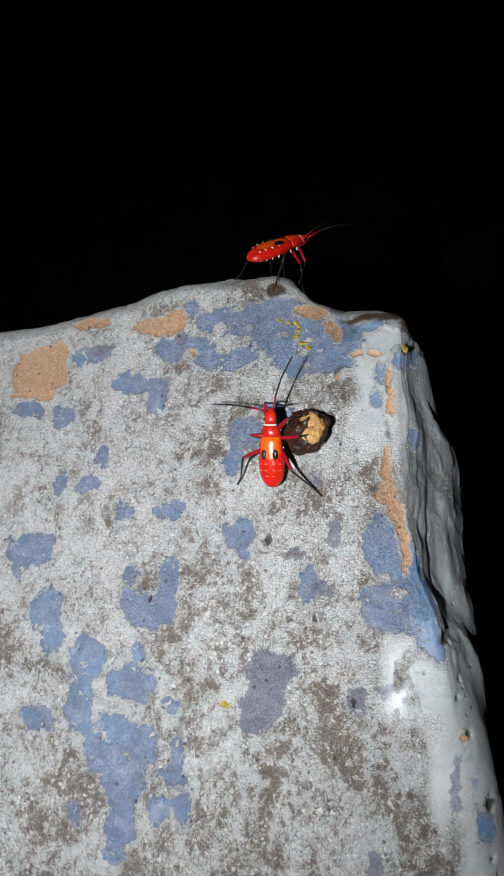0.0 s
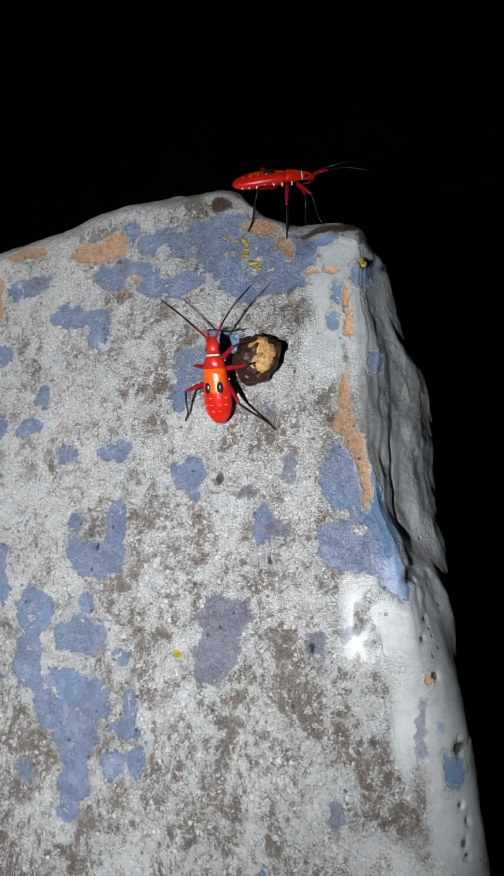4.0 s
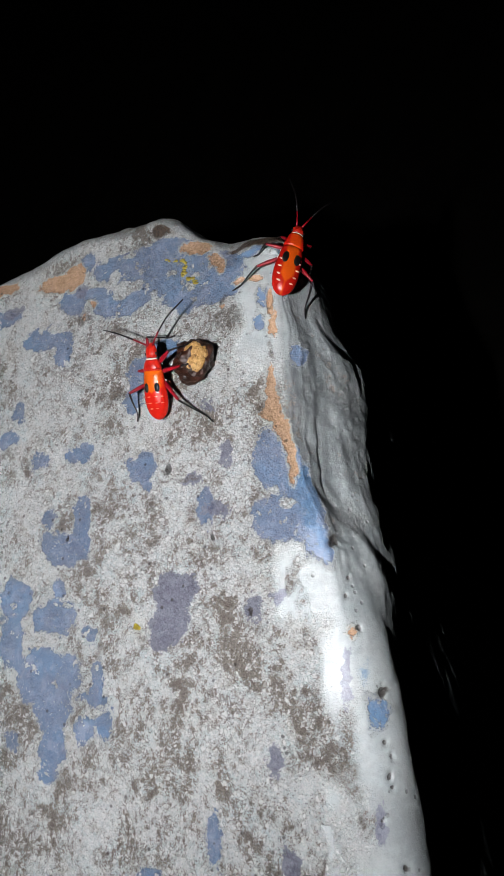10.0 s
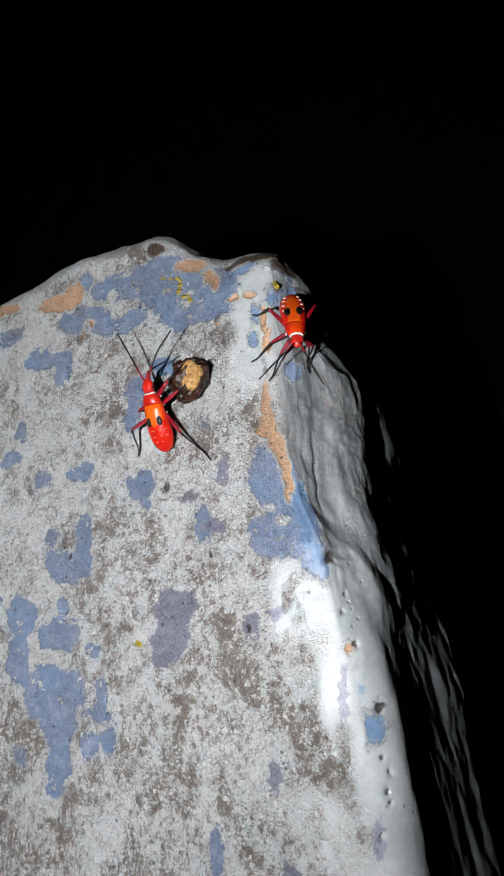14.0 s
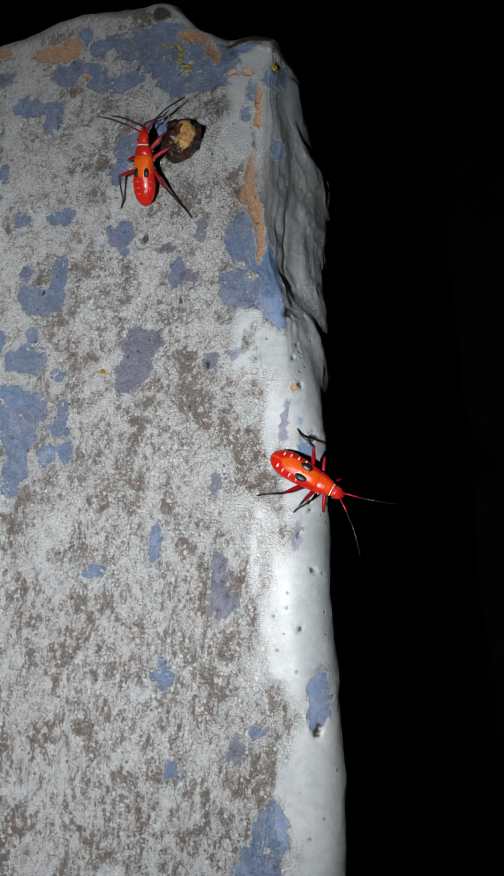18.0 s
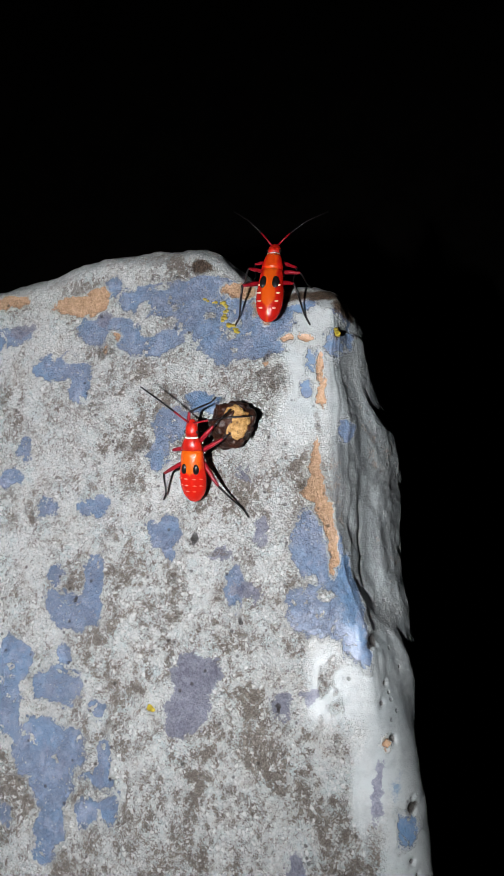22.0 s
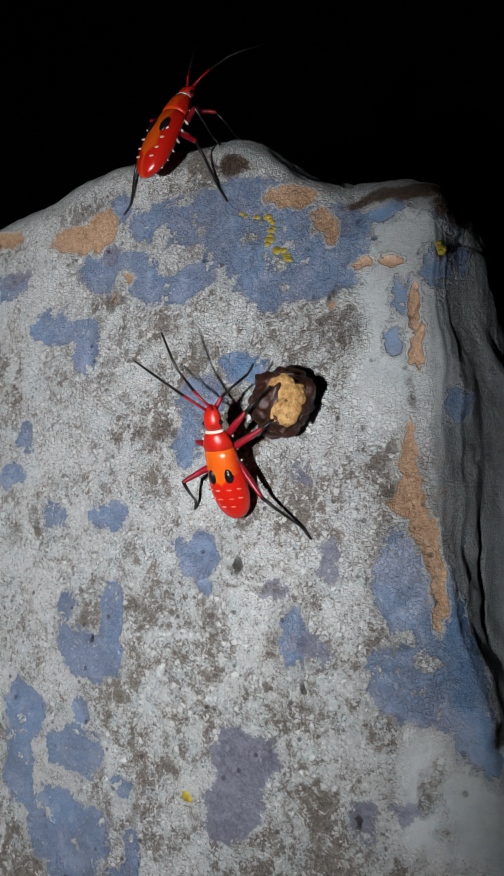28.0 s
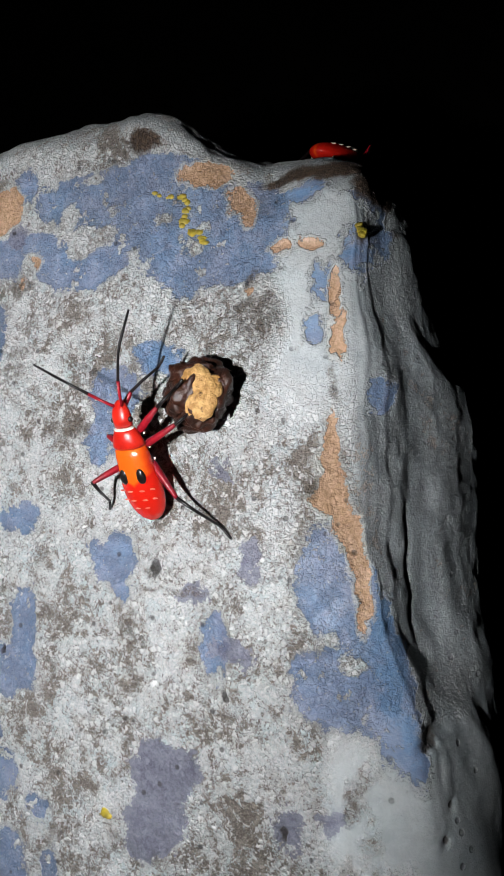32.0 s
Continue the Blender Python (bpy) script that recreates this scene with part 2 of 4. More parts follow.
    colour = mix_node(nt, math_node(nt, "MULTIPLY", math_node(nt, "MULTIPLY", dirt, step_node(nt, math_node(nt, "ADD", math_node(nt, "MULTIPLY", fine, 0.6), math_node(nt, "MULTIPLY", scrap, 0.4)), 0.62, 0.44)), 0.82), colour, mix_node(nt, step_node(nt, grit, 0.4, 0.65), (0.075, 0.06, 0.048), (0.25, 0.20, 0.15)))
    # holes are sunk in the mesh; the dark inside them is painted in too
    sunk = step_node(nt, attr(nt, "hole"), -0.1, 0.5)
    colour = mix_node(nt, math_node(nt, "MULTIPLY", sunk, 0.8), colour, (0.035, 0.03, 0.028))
    umber = step_node(nt, math_node(nt, "ADD", attr(nt, "umber"), math_node(nt, "MULTIPLY", ragged, 0.5)), -0.3, 0.4)
    colour = mix_node(nt, umber, colour, mix_node(nt, step_node(nt, fine, 0.35, 0.65), (0.055, 0.038, 0.028), (0.17, 0.12, 0.085)))
    # pin holes, their dark insides put into the colour, and dark grit
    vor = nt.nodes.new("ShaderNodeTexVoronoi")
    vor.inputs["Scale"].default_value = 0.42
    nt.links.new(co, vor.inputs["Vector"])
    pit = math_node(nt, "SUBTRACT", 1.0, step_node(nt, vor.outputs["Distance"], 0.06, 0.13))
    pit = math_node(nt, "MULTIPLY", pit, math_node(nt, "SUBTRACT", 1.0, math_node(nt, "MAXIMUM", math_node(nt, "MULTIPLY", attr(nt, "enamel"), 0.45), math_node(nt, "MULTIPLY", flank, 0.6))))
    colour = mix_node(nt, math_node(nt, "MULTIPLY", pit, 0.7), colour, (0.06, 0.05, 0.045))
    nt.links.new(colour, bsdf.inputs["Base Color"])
    enamel = attr(nt, "enamel")
    nt.links.new(math_node(nt, "SUBTRACT", 0.5, math_node(nt, "MULTIPLY", deep_shade, 0.42)), bsdf.inputs["Specular IOR Level"])
    nt.links.new(math_node(nt, "MULTIPLY", math_node(nt, "MAXIMUM", enamel, math_node(nt, "MULTIPLY", blue, 0.8)), 0.14), bsdf.inputs["Coat Weight"])
    bsdf.inputs["Coat Roughness"].default_value = 0.3
    rough = math_node(nt, "ADD", 0.35, math_node(nt, "MULTIPLY", enamel, 0.05))
    rough = math_node(nt, "SUBTRACT", rough, math_node(nt, "MULTIPLY", blue, 0.1))
    rough = math_node(nt, "ADD", rough, math_node(nt, "MULTIPLY", worn, 0.14))
    nt.links.new(math_node(nt, "ADD", rough, math_node(nt, "MULTIPLY", deep_shade, 0.06)), bsdf.inputs["Roughness"])
    h = math_node(nt, "ADD", math_node(nt, "MULTIPLY", fine, 0.8), math_node(nt, "MULTIPLY", grit, 0.5))
    h = math_node(nt, "MULTIPLY", h, math_node(nt, "SUBTRACT", 1.0, math_node(nt, "MULTIPLY", enamel, 0.8)))
    h = math_node(nt, "ADD", h, math_node(nt, "MULTIPLY", math_node(nt, "MULTIPLY", step_node(nt, cells.outputs["Distance"], 0.0, 0.3), math_node(nt, "SUBTRACT", bare, math_node(nt, "MINIMUM", bare, math_node(nt, "ADD", blue, math_node(nt, "ADD", purple, clay))))), 0.55))
    h = math_node(nt, "SUBTRACT", h, math_node(nt, "MULTIPLY", worn, 0.3))
    h = math_node(nt, "SUBTRACT", h, math_node(nt, "MULTIPLY", joint, 0.4))
    h = math_node(nt, "SUBTRACT", h, math_node(nt, "MULTIPLY", blue, 0.22))
    h = math_node(nt, "SUBTRACT", h, math_node(nt, "MULTIPLY", clay, 0.45))
    h = math_node(nt, "SUBTRACT", h, math_node(nt, "MULTIPLY", pit, 0.6))
    h = math_node(nt, "ADD", h, math_node(nt, "MULTIPLY", math_node(nt, "MAXIMUM", lip, lip2), 0.3))
    h = math_node(nt, "ADD", h, math_node(nt, "MULTIPLY", pale, 0.35))
    bump(nt, bsdf, h, 1.0, 0.00029)
    return m


def plain(name, colour, dark, roughness, scale=1.2, relief=0.00005, coat=0.0):
    m, nt, bsdf = material(name)
    co = mapped(nt)
    n = noise_node(nt, co, scale, 4, 0.6)
    nt.links.new(mix_node(nt, step_node(nt, n, 0.3, 0.7), dark, colour), bsdf.inputs["Base Color"])
    bsdf.inputs["Roughness"].default_value = roughness
    bsdf.inputs["Coat Weight"].default_value = coat
    bump(nt, bsdf, noise_node(nt, co, scale * 4, 3, 0.6), 0.5, relief)
    return m


def bug_back(name, inner, rim, width, tail_from, red_tail):
    """Orange along the middle, red towards the margins."""
    m, nt, bsdf = material(name)
    co = mapped(nt)
    sep = nt.nodes.new("ShaderNodeSeparateXYZ")
    nt.links.new(co, sep.inputs[0])
    n = noise_node(nt, co, 0.9, 3)
    side = math_node(nt, "ABSOLUTE", sep.outputs["X"])
    side = math_node(nt, "ADD", side, math_node(nt, "MULTIPLY", math_node(nt, "SUBTRACT", n, 0.5), 0.5))
    tail = math_node(nt, "MULTIPLY", step_node(nt, math_node(nt, "MULTIPLY", sep.outputs["Y"], -1.0), tail_from, tail_from + 1.6), red_tail)
    f = step_node(nt, math_node(nt, "ADD", side, tail), width * 0.55, width)
    nt.links.new(mix_node(nt, f, inner, rim), bsdf.inputs["Base Color"])
    bsdf.inputs["Roughness"].default_value = 0.24
    bump(nt, bsdf, math_node(nt, "ADD", noise_node(nt, co, 6.0, 2), math_node(nt, "MULTIPLY", n, 1.6)), 0.4, 0.00007)
    return m


PAINT = flaking_paint()
RED = plain("red_chitin", (0.66, 0.022, 0.010), (0.48, 0.012, 0.007), 0.3, 1.0)
BACK_FED = bug_back("orange_back_red_tail", (0.76, 0.12, 0.007), (0.62, 0.015, 0.007), 1.9, 0.6, 1.9)
BACK_LEAN = bug_back("orange_back_red_margin", (0.74, 0.095, 0.006), (0.56, 0.012, 0.006), 1.2, 3.0, 0.9)
SHIELD_LEAN = bug_back("red_orange_shield", (0.76, 0.06, 0.005), (0.64, 0.014, 0.007), 1.1, 3.0, 0.9)
CRIMSON = plain("crimson_leg", (0.33, 0.006, 0.016), (0.19, 0.003, 0.009), 0.32, 1.5)
BLACK = plain("black_chitin", (0.012, 0.01, 0.01), (0.006, 0.005, 0.005), 0.28, 2.0)
WHITE = plain("white_mark", (0.85, 0.8, 0.7), (0.75, 0.68, 0.58), 0.4, 2.0)
DASH = plain("pale_dash", (0.88, 0.62, 0.48), (0.8, 0.5, 0.36), 0.35, 2.0)
# feeding bug's dashes: faint pale marks plus gloss highlights painted pink
DASH_GLINT = plain("pink_dash_glint", (0.78, 0.22, 0.15), (0.66, 0.1, 0.06), 0.26, 2.0)
HUSK = plain("seed_husk", (0.055, 0.017, 0.008), (0.012, 0.006, 0.004), 0.36, 0.7, 0.0002)
YELLOW = plain("yellow_paint", (0.62, 0.48, 0.05), (0.36, 0.27, 0.04), 0.4, 1.5)
SOIL = plain("dark_soil", (0.035, 0.03, 0.024), (0.018, 0.015, 0.012), 0.95, 0.02, 0.004)


# ---- mesh helpers ----
def mesh_object(name, bm, mat, parent=None, label="", smooth=True):
    me = bpy.data.meshes.new(name)
    bmesh.ops.recalc_face_normals(bm, faces=bm.faces)
    bm.to_mesh(me)
    bm.free()
    me.materials.append(mat)
    if smooth:
        me.polygons.foreach_set("use_smooth", [True] * len(me.polygons))
    ob = new(name, me)
    if parent is not None:
        ob.parent = parent
    if label:
        ob["label"] = label
    return ob


def part(name, bm, mat, parent, label=""):
    return mesh_object(name, bm, mat, parent, label)


def loft_rings(sections, sides=20, flat=0.8):
    """Rings along y: (y, half width, half height, centre z), in millimetres; the underside is flatter."""
    bm = bmesh.new()
    rings = []
    for y, w, h, zc in sections:
        ring = []
        for i in range(sides):
            a = 2 * math.pi * i / sides
            s = math.sin(a)
            ring.append(bm.verts.new((w * math.cos(a) * MM, y * MM, (zc + h * s * (1.0 if s > 0 else flat)) * MM)))
        rings.append(ring)
    for r0, r1 in zip(rings, rings[1:]):
        for i in range(sides):
            bm.faces.new((r0[i], r0[(i + 1) % sides], r1[(i + 1) % sides], r1[i]))
    bm.faces.new(rings[0])
    bm.faces.new(list(reversed(rings[-1])))
    return bm


def tube(points, radii, sides=8):
    """A tapered tube through points, in millimetres."""
    bm = bmesh.new()
    pts = [Vector(p) for p in points]
    rings = []
    for i, p in enumerate(pts):
        d = (pts[min(i + 1, len(pts) - 1)] - pts[max(i - 1, 0)]).normalized()
        side = d.cross(Vector((0.13, 0.21, 1.0))).normalized()
        up = side.cross(d)
        rings.append([bm.verts.new((p + (side * math.cos(2 * math.pi * k / sides) + up * math.sin(2 * math.pi * k / sides)) * radii[i]) * MM)
                      for k in range(sides)])
    for r0, r1 in zip(rings, rings[1:]):
        for k in range(sides):
            bm.faces.new((r0[k], r0[(k + 1) % sides], r1[(k + 1) % sides], r1[k]))
    bm.faces.new(rings[0])
    bm.faces.new(list(reversed(rings[-1])))
    return bm


def blob(centre, size, lumps=0.0, seed=0, freq=1.0, cuts=3):
    bm = bmesh.new()
    bmesh.ops.create_icosphere(bm, subdivisions=cuts, radius=1.0)
    off = Vector((seed * 7.3, seed * 3.1, seed * 1.7))
    for v in bm.verts:
        k = 1 + lumps * noise.fractal(v.co * freq + off, 1.0, 2.0, 3)
        v.co = Vector([(c + s * k * x) * MM for c, s, x in zip(centre, size, v.co)])
    return bm


# ---- the slab ----
def hash_noise(x, y, z):
    """Smooth value noise on arrays, 0 to 1."""
    xi, yi, zi = np.floor(x).astype(np.int64), np.floor(y).astype(np.int64), np.floor(z).astype(np.int64)
    fx, fy, fz = x - xi, y - yi, z - zi
    fx, fy, fz = (f * f * (3 - 2 * f) for f in (fx, fy, fz))

    def corner(i, j, k):
        n = (xi + i) * 374761393 + (yi + j) * 668265263 + (zi + k) * 2147483647
        n = (n ^ (n >> 13)) * 1274126177 & 0x7FFFFFFF
        return ((n ^ (n >> 16)) & 0xFFFF) / 65535.0

    def row(j, k):
        return corner(0, j, k) * (1 - fx) + corner(1, j, k) * fx
    return (row(0, 0) * (1 - fy) + row(1, 0) * fy) * (1 - fz) + (row(0, 1) * (1 - fy) + row(1, 1) * fy) * fz


def fbm(x, y, z, octaves=4):
    total, amp, norm = 0.0, 1.0, 0.0
    for o in range(octaves):
        total = total + amp * (hash_noise(x * 2 ** o + 17 * o, y * 2 ** o + 5 * o, z * 2 ** o + 29 * o) - 0.5)
        norm += amp
        amp *= 0.5
    return total / norm * 2


# patches of older coats on the top: middle x, y and half sizes, in millimetres
BLUE_BACK = [(-7.6, 21.2, 9.2, 4.3), (-15.1, 23.3, 4.0, 2.0), (2.6, 18.7, 3.8, 4.1), (-0.3, 16.2, 6.7, 2.5), (-14.4, 16.7, 5.4, 2.3), (-21.1, 18.4, 4.7, 2.0), (-28.0, 12.8, 4.3, 2.1),
             (-24.7, 9.9, 1.4, 2.3), (-20.9, 25.3, 1.0, 1.4), (-37.3, 18.0, 3.3, 1.4), (-40.5, 7.3, 1.8, 1.4), (-47.4, 8.3, 2.6, 1.2), (10.5, 13.2, 0.9, 1.7), (12.6, 15.8, 1.0, 1.6), (7.4, 21.0, 1.8, 0.7), (13.4, 19.4, 1.2, 0.5), (15.0, 17.6, 0.8, 1.0), (9.6, 13.1, 0.7, 1.3), (9.1, 9.2, 0.6, 0.7), (14.7, 3.8, 0.8, 1.1)]
BARE = [(-13.8, 18.9, 2.0, 1.5), (-15.9, 20.9, 1.3, 1.9), (-11.4, 19.2, 1.4, 1.0), (-12.9, 24.7, 1.0, 0.5), (-10.5, 21.6, 0.7, 0.6), (-8.2, 16.8, 0.7, 0.6), (-5.1, 20.1, 0.8, 0.7), (-1.9, 17.1, 0.9, 0.9), (-0.9, 19.2, 0.6, 0.5), (-20.2, 16.7, 0.7, 1.6), (-26.6, 14.2, 1.3, 0.8),
        (10.5, 19.0, 3.4, 1.1), (13.0, 18.4, 1.6, 0.7), (13.2, -17.6, 1.1, 0.8), (-26.8, -34.8, 0.8, 1.5), (-17.6, -36.6, 0.8, 2.0), (-19.8, -33.4, 0.7, 0.5)]
# brown rim crust; the spot at x -6.5 paints the dark of a notch
UMBER = [(5.2, 22.6, 1.5, 0.5), (7.6, 23.0, 2.3, 0.9), (11.0, 22.8, 2.6, 1.1), (14.2, 21.2, 1.9, 1.3), (16.2, 18.8, 1.2, 1.6), (17.0, 16.2, 0.7, 1.4), (-6.5, 26.9, 1.7, 1.0), (13.0, 17.2, 0.5, 0.6)]
BLUE_MIDDLE = [(-9.5, 4.8, 2.6, 1.9), (-10.8, 0.7, 1.4, 2.4), (-5.5, 7.3, 2.2, 1.5), (-9.2, -10.6, 2.3, 2.2), (-8.0, -13.0, 0.8, 1.1), (11.2, -11.0, 2.5, 4.1), (14.6, -15.9, 1.4, 4.2), (11.5, -19.7, 3.2, 2.7),
               (17.1, -20.7, 1.2, 2.7), (18.1, -24.0, 0.8, 1.7), (13.4, -13.1, 1.8, 2.9), (13.6, -14.5, 2.0, 4.5), (15.6, -19.0, 2.0, 3.6), (17.0, -22.5, 1.5, 2.6), (1.4, -17.4, 1.1, 2.3), (-20.6, -7.5, 1.8, 1.3), (-27.7, -8.0, 1.1, 1.1), (-34.5, -3.8, 1.9, 1.2), (-32.4, 0.7, 0.8, 1.4),
               (-38.9, -3.9, 1.0, 1.5), (-2.5, 14.0, 0.9, 0.8)]
BLUE_LEFT = [(-42.2, -14.5, 3.7, 2.4), (-43.6, -17.1, 1.2, 1.3), (-38.1, -23.0, 2.8, 2.8), (-36.2, -26.8, 1.4, 2.0), (-19.2, -17.8, 1.2, 3.5), (-21.2, -21.9, 3.8, 2.0), (-25.3, -21.0, 1.0, 1.1), (-25.0, -17.0, 0.9, 1.4),
             (-30.1, -29.4, 2.6, 3.0), (-30.3, -35.4, 2.1, 3.6), (-22.7, -32.1, 3.5, 2.2), (-24.5, -39.8, 4.1, 3.8), (-20.0, -39.6, 1.8, 2.4), (-22.1, -44.3, 2.7, 3.3), (-21.6, -49.5, 2.1, 2.6), (-22.0, -52.8, 1.2, 0.9)]
BLUE_FRONT = [(23.6, -94.5, 2.2, 3.6), (22.6, -99.0, 2.8, 3.0), (-15.1, -40.1, 1.0, 3.2), (-15.5, -42.8, 1.5, 0.8), (-16.6, -46.9, 1.2, 1.3), (-13.6, -45.9, 1.1, 1.9), (-36.5, -37.9, 2.5, 1.2), (-22.5, -28.0, 1.2, 1.2), (-16.6, -34.4, 1.0, 1.0), (-28.8, -48.9, 1.0, 0.9),
              (23.4, -43.4, 0.8, 1.3), (3.0, -58.8, 1.0, 2.2), (-6.3, -63.4, 1.1, 0.8), (6.3, -76.2, 1.5, 1.5), (9.5, -88.6, 1.4, 1.0), (20.7, -82.0, 0.9, 0.7), (28.2, -76.8, 1.3, 3.0)]
PURPLE = [(20.0, -39.8, 0.55, 3.3), (-3.2, -28.6, 3.4, 2.8), (-3.9, -32.8, 2.7, 3.0), (-4.9, -34.9, 1.6, 1.7), (8.3, -30.9, 1.1, 1.3), (11.7, -29.9, 0.8, 0.9), (2.9, -17.9, 1.9, 1.0), (4.3, -10.3, 1.1, 1.7), (12.8, -61.8, 1.3, 3.4), (14.0, -65.8, 2.4, 2.1),
          (11.0, -49.7, 1.2, 1.4), (18.0, -84.9, 1.5, 1.8), (-0.9, -12.9, 1.9, 0.7), (23.7, -55.7, 0.5, 1.4), (-21.7, 20.2, 1.6, 1.2), (-35.4, 19.2, 2.0, 1.0), (1.6, -2.6, 0.9, 0.6), (11.5, -29.8, 0.9, 0.8)]
CLAY = [(-46.7, 15.3, 5.3, 4.5), (-44.1, 18.3, 2.3, 2.1), (-47.0, 11.3, 4.2, 1.2), (-25.9, 22.5, 4.7, 1.8), (-23.2, 24.1, 1.8, 1.2), (-38.3, 23.9, 3.3, 1.1), (11.0, -2.2, 0.9, 2.2), (11.9, -5.8, 0.9, 1.8), (13.1, -8.9, 0.8, 1.7), (10.0, -4.4, 0.7, 0.7), (21.1, -34.2, 0.5, 0.7), (10.8, 12.0, 0.65, 2.4), (11.5, 8.6, 0.6, 2.2), (10.8, -0.2, 0.9, 2.4),
        (11.2, -4.1, 1.1, 2.2), (12.7, -7.2, 0.8, 1.5), (13.5, -10.5, 0.7, 2.1), (13.9, -12.6, 0.55, 2.0), (-0.7, 23.7, 2.9, 1.1), (2.4, 21.2, 1.0, 1.3), (6.5, 16.5, 0.8, 0.6), (9.0, 16.6, 0.9, 0.5), (3.7, 12.8, 0.7, 0.5), (-19.6, 17.8, 0.6, 0.6), (-21.2, 15.8, 0.4, 0.7), (2.9, 19.8, 0.7, 0.9)]
# brown dirt; the long thin entry at y -12.8 draws a dark crack
DIRT = [(4.2, 10.7, 2.4, 1.9), (-22.4, 6.8, 2.4, 0.9), (-14.9, 0.9, 2.8, 1.2), (-21.2, 15.5, 1.3, 1.2), (3.6, 14.2, 0.9, 0.9), (-6.9, -16.4, 0.8, 1.9), (-7.5, -35.2, 0.8, 0.5), (-4.9, -11.3, 0.6, 0.8), (-3.0, -12.8, 4.6, 0.3), (2.5, 10.2, 1.1, 0.9), (9.6, -3.6, 0.6, 1.3), (8.0, 8.0, 0.4, 0.6), (10.9, 4.4, 0.4, 1.2), (-21.0, 8.8, 1.4, 0.9), (19.1, -22.4, 0.7, 0.9)]
STAIN = [(7.2, -36.9, 5.1, 4.8), (0.1, -37.0, 3.9, 2.9), (-36.0, 2.1, 5.9, 4.9), (-8.4, -74.8, 4.1, 4.0), (6.6, -71.8, 4.3, 3.9), (-10.0, -87.2, 5.3, 3.9), (14.8, -79.9, 4.1, 3.1), (21.9, -86.2, 3.2, 3.7), (-44.0, -2.0, 6.0, 6.0)]


AZURE = [(15.0, -14.5, 1.0, 3.0), (16.2, -18.5, 1.3, 3.2), (17.6, -22.0, 0.9, 2.5), (13.8, -11.0, 0.8, 2.0), (7.4, 21.0, 1.7, 0.6), (12.3, 16.3, 0.6, 1.0), (23.4, -43.4, 0.9, 1.4), (-5.3, 7.3, 2.0, 1.3), (22.2, -39.0, 0.4, 0.8)]
# pits: middle x, y and radius
HOLES = [(20.9, -27.3, 0.25), (20.5, -29.7, 0.2), (24.3, -41.0, 0.5), (24.3, -46.8, 0.25),
         (19.2, -22.6, 0.6), (-4.9, -11.3, 0.5), (21.9, -33.6, 0.3), (24.9, -48.4, 0.22), (24.6, -50.6, 0.3), (24.9, -51.6, 0.2), (-21.6, -20.6, 0.4), (7.8, -31.5, 0.35), (28.6, -81.0, 0.6), 
         (2.2, -21.5, 0.4), (13.2, -34.5, 0.3), (23.6, -55.0, 0.25), (26.0, -60.0, 0.25), (25.0, -68.0, 0.3)]


def patch_field(x, y, patches):
    """About the distance inside the nearest patch's edge, in millimetres (outside: minus)."""
    best = np.full(x.shape, -6.0)
    for cx, cy, a, b in patches:
        d = np.sqrt(((x - cx) / a) ** 2 + ((y - cy) / b) ** 2)
        best = np.maximum(best, np.clip((1 - d) * math.sqrt(a * b), -6, 6))
    return best


def smooth01(v, lo, hi):
    t = np.clip((v - lo) / (hi - lo), 0, 1)
    return t * t * (3 - 2 * t)


def steps(*runs):
    """Grid lines: runs of (start, end, step), each from where the last one ended."""
    out = []
    for a, b, d in runs:
        out.extend(np.linspace(a, b, max(2, int(round((b - a) / d)) + 1))[:-1])
    return np.array(out + [runs[-1][1]])


def crest(b):
    """Where the top's right edge begins to turn down."""
    return np.interp(b, [-320, -88, -63, -45, -34, -28, -23, -18, -14, -7, 7, 14, 22], [46, 26.9, 22.7, 20.7, 19.2, 18.2, 17.0, 15.1, 13.4, 12.1, 11.4, 11.4, 11.8])


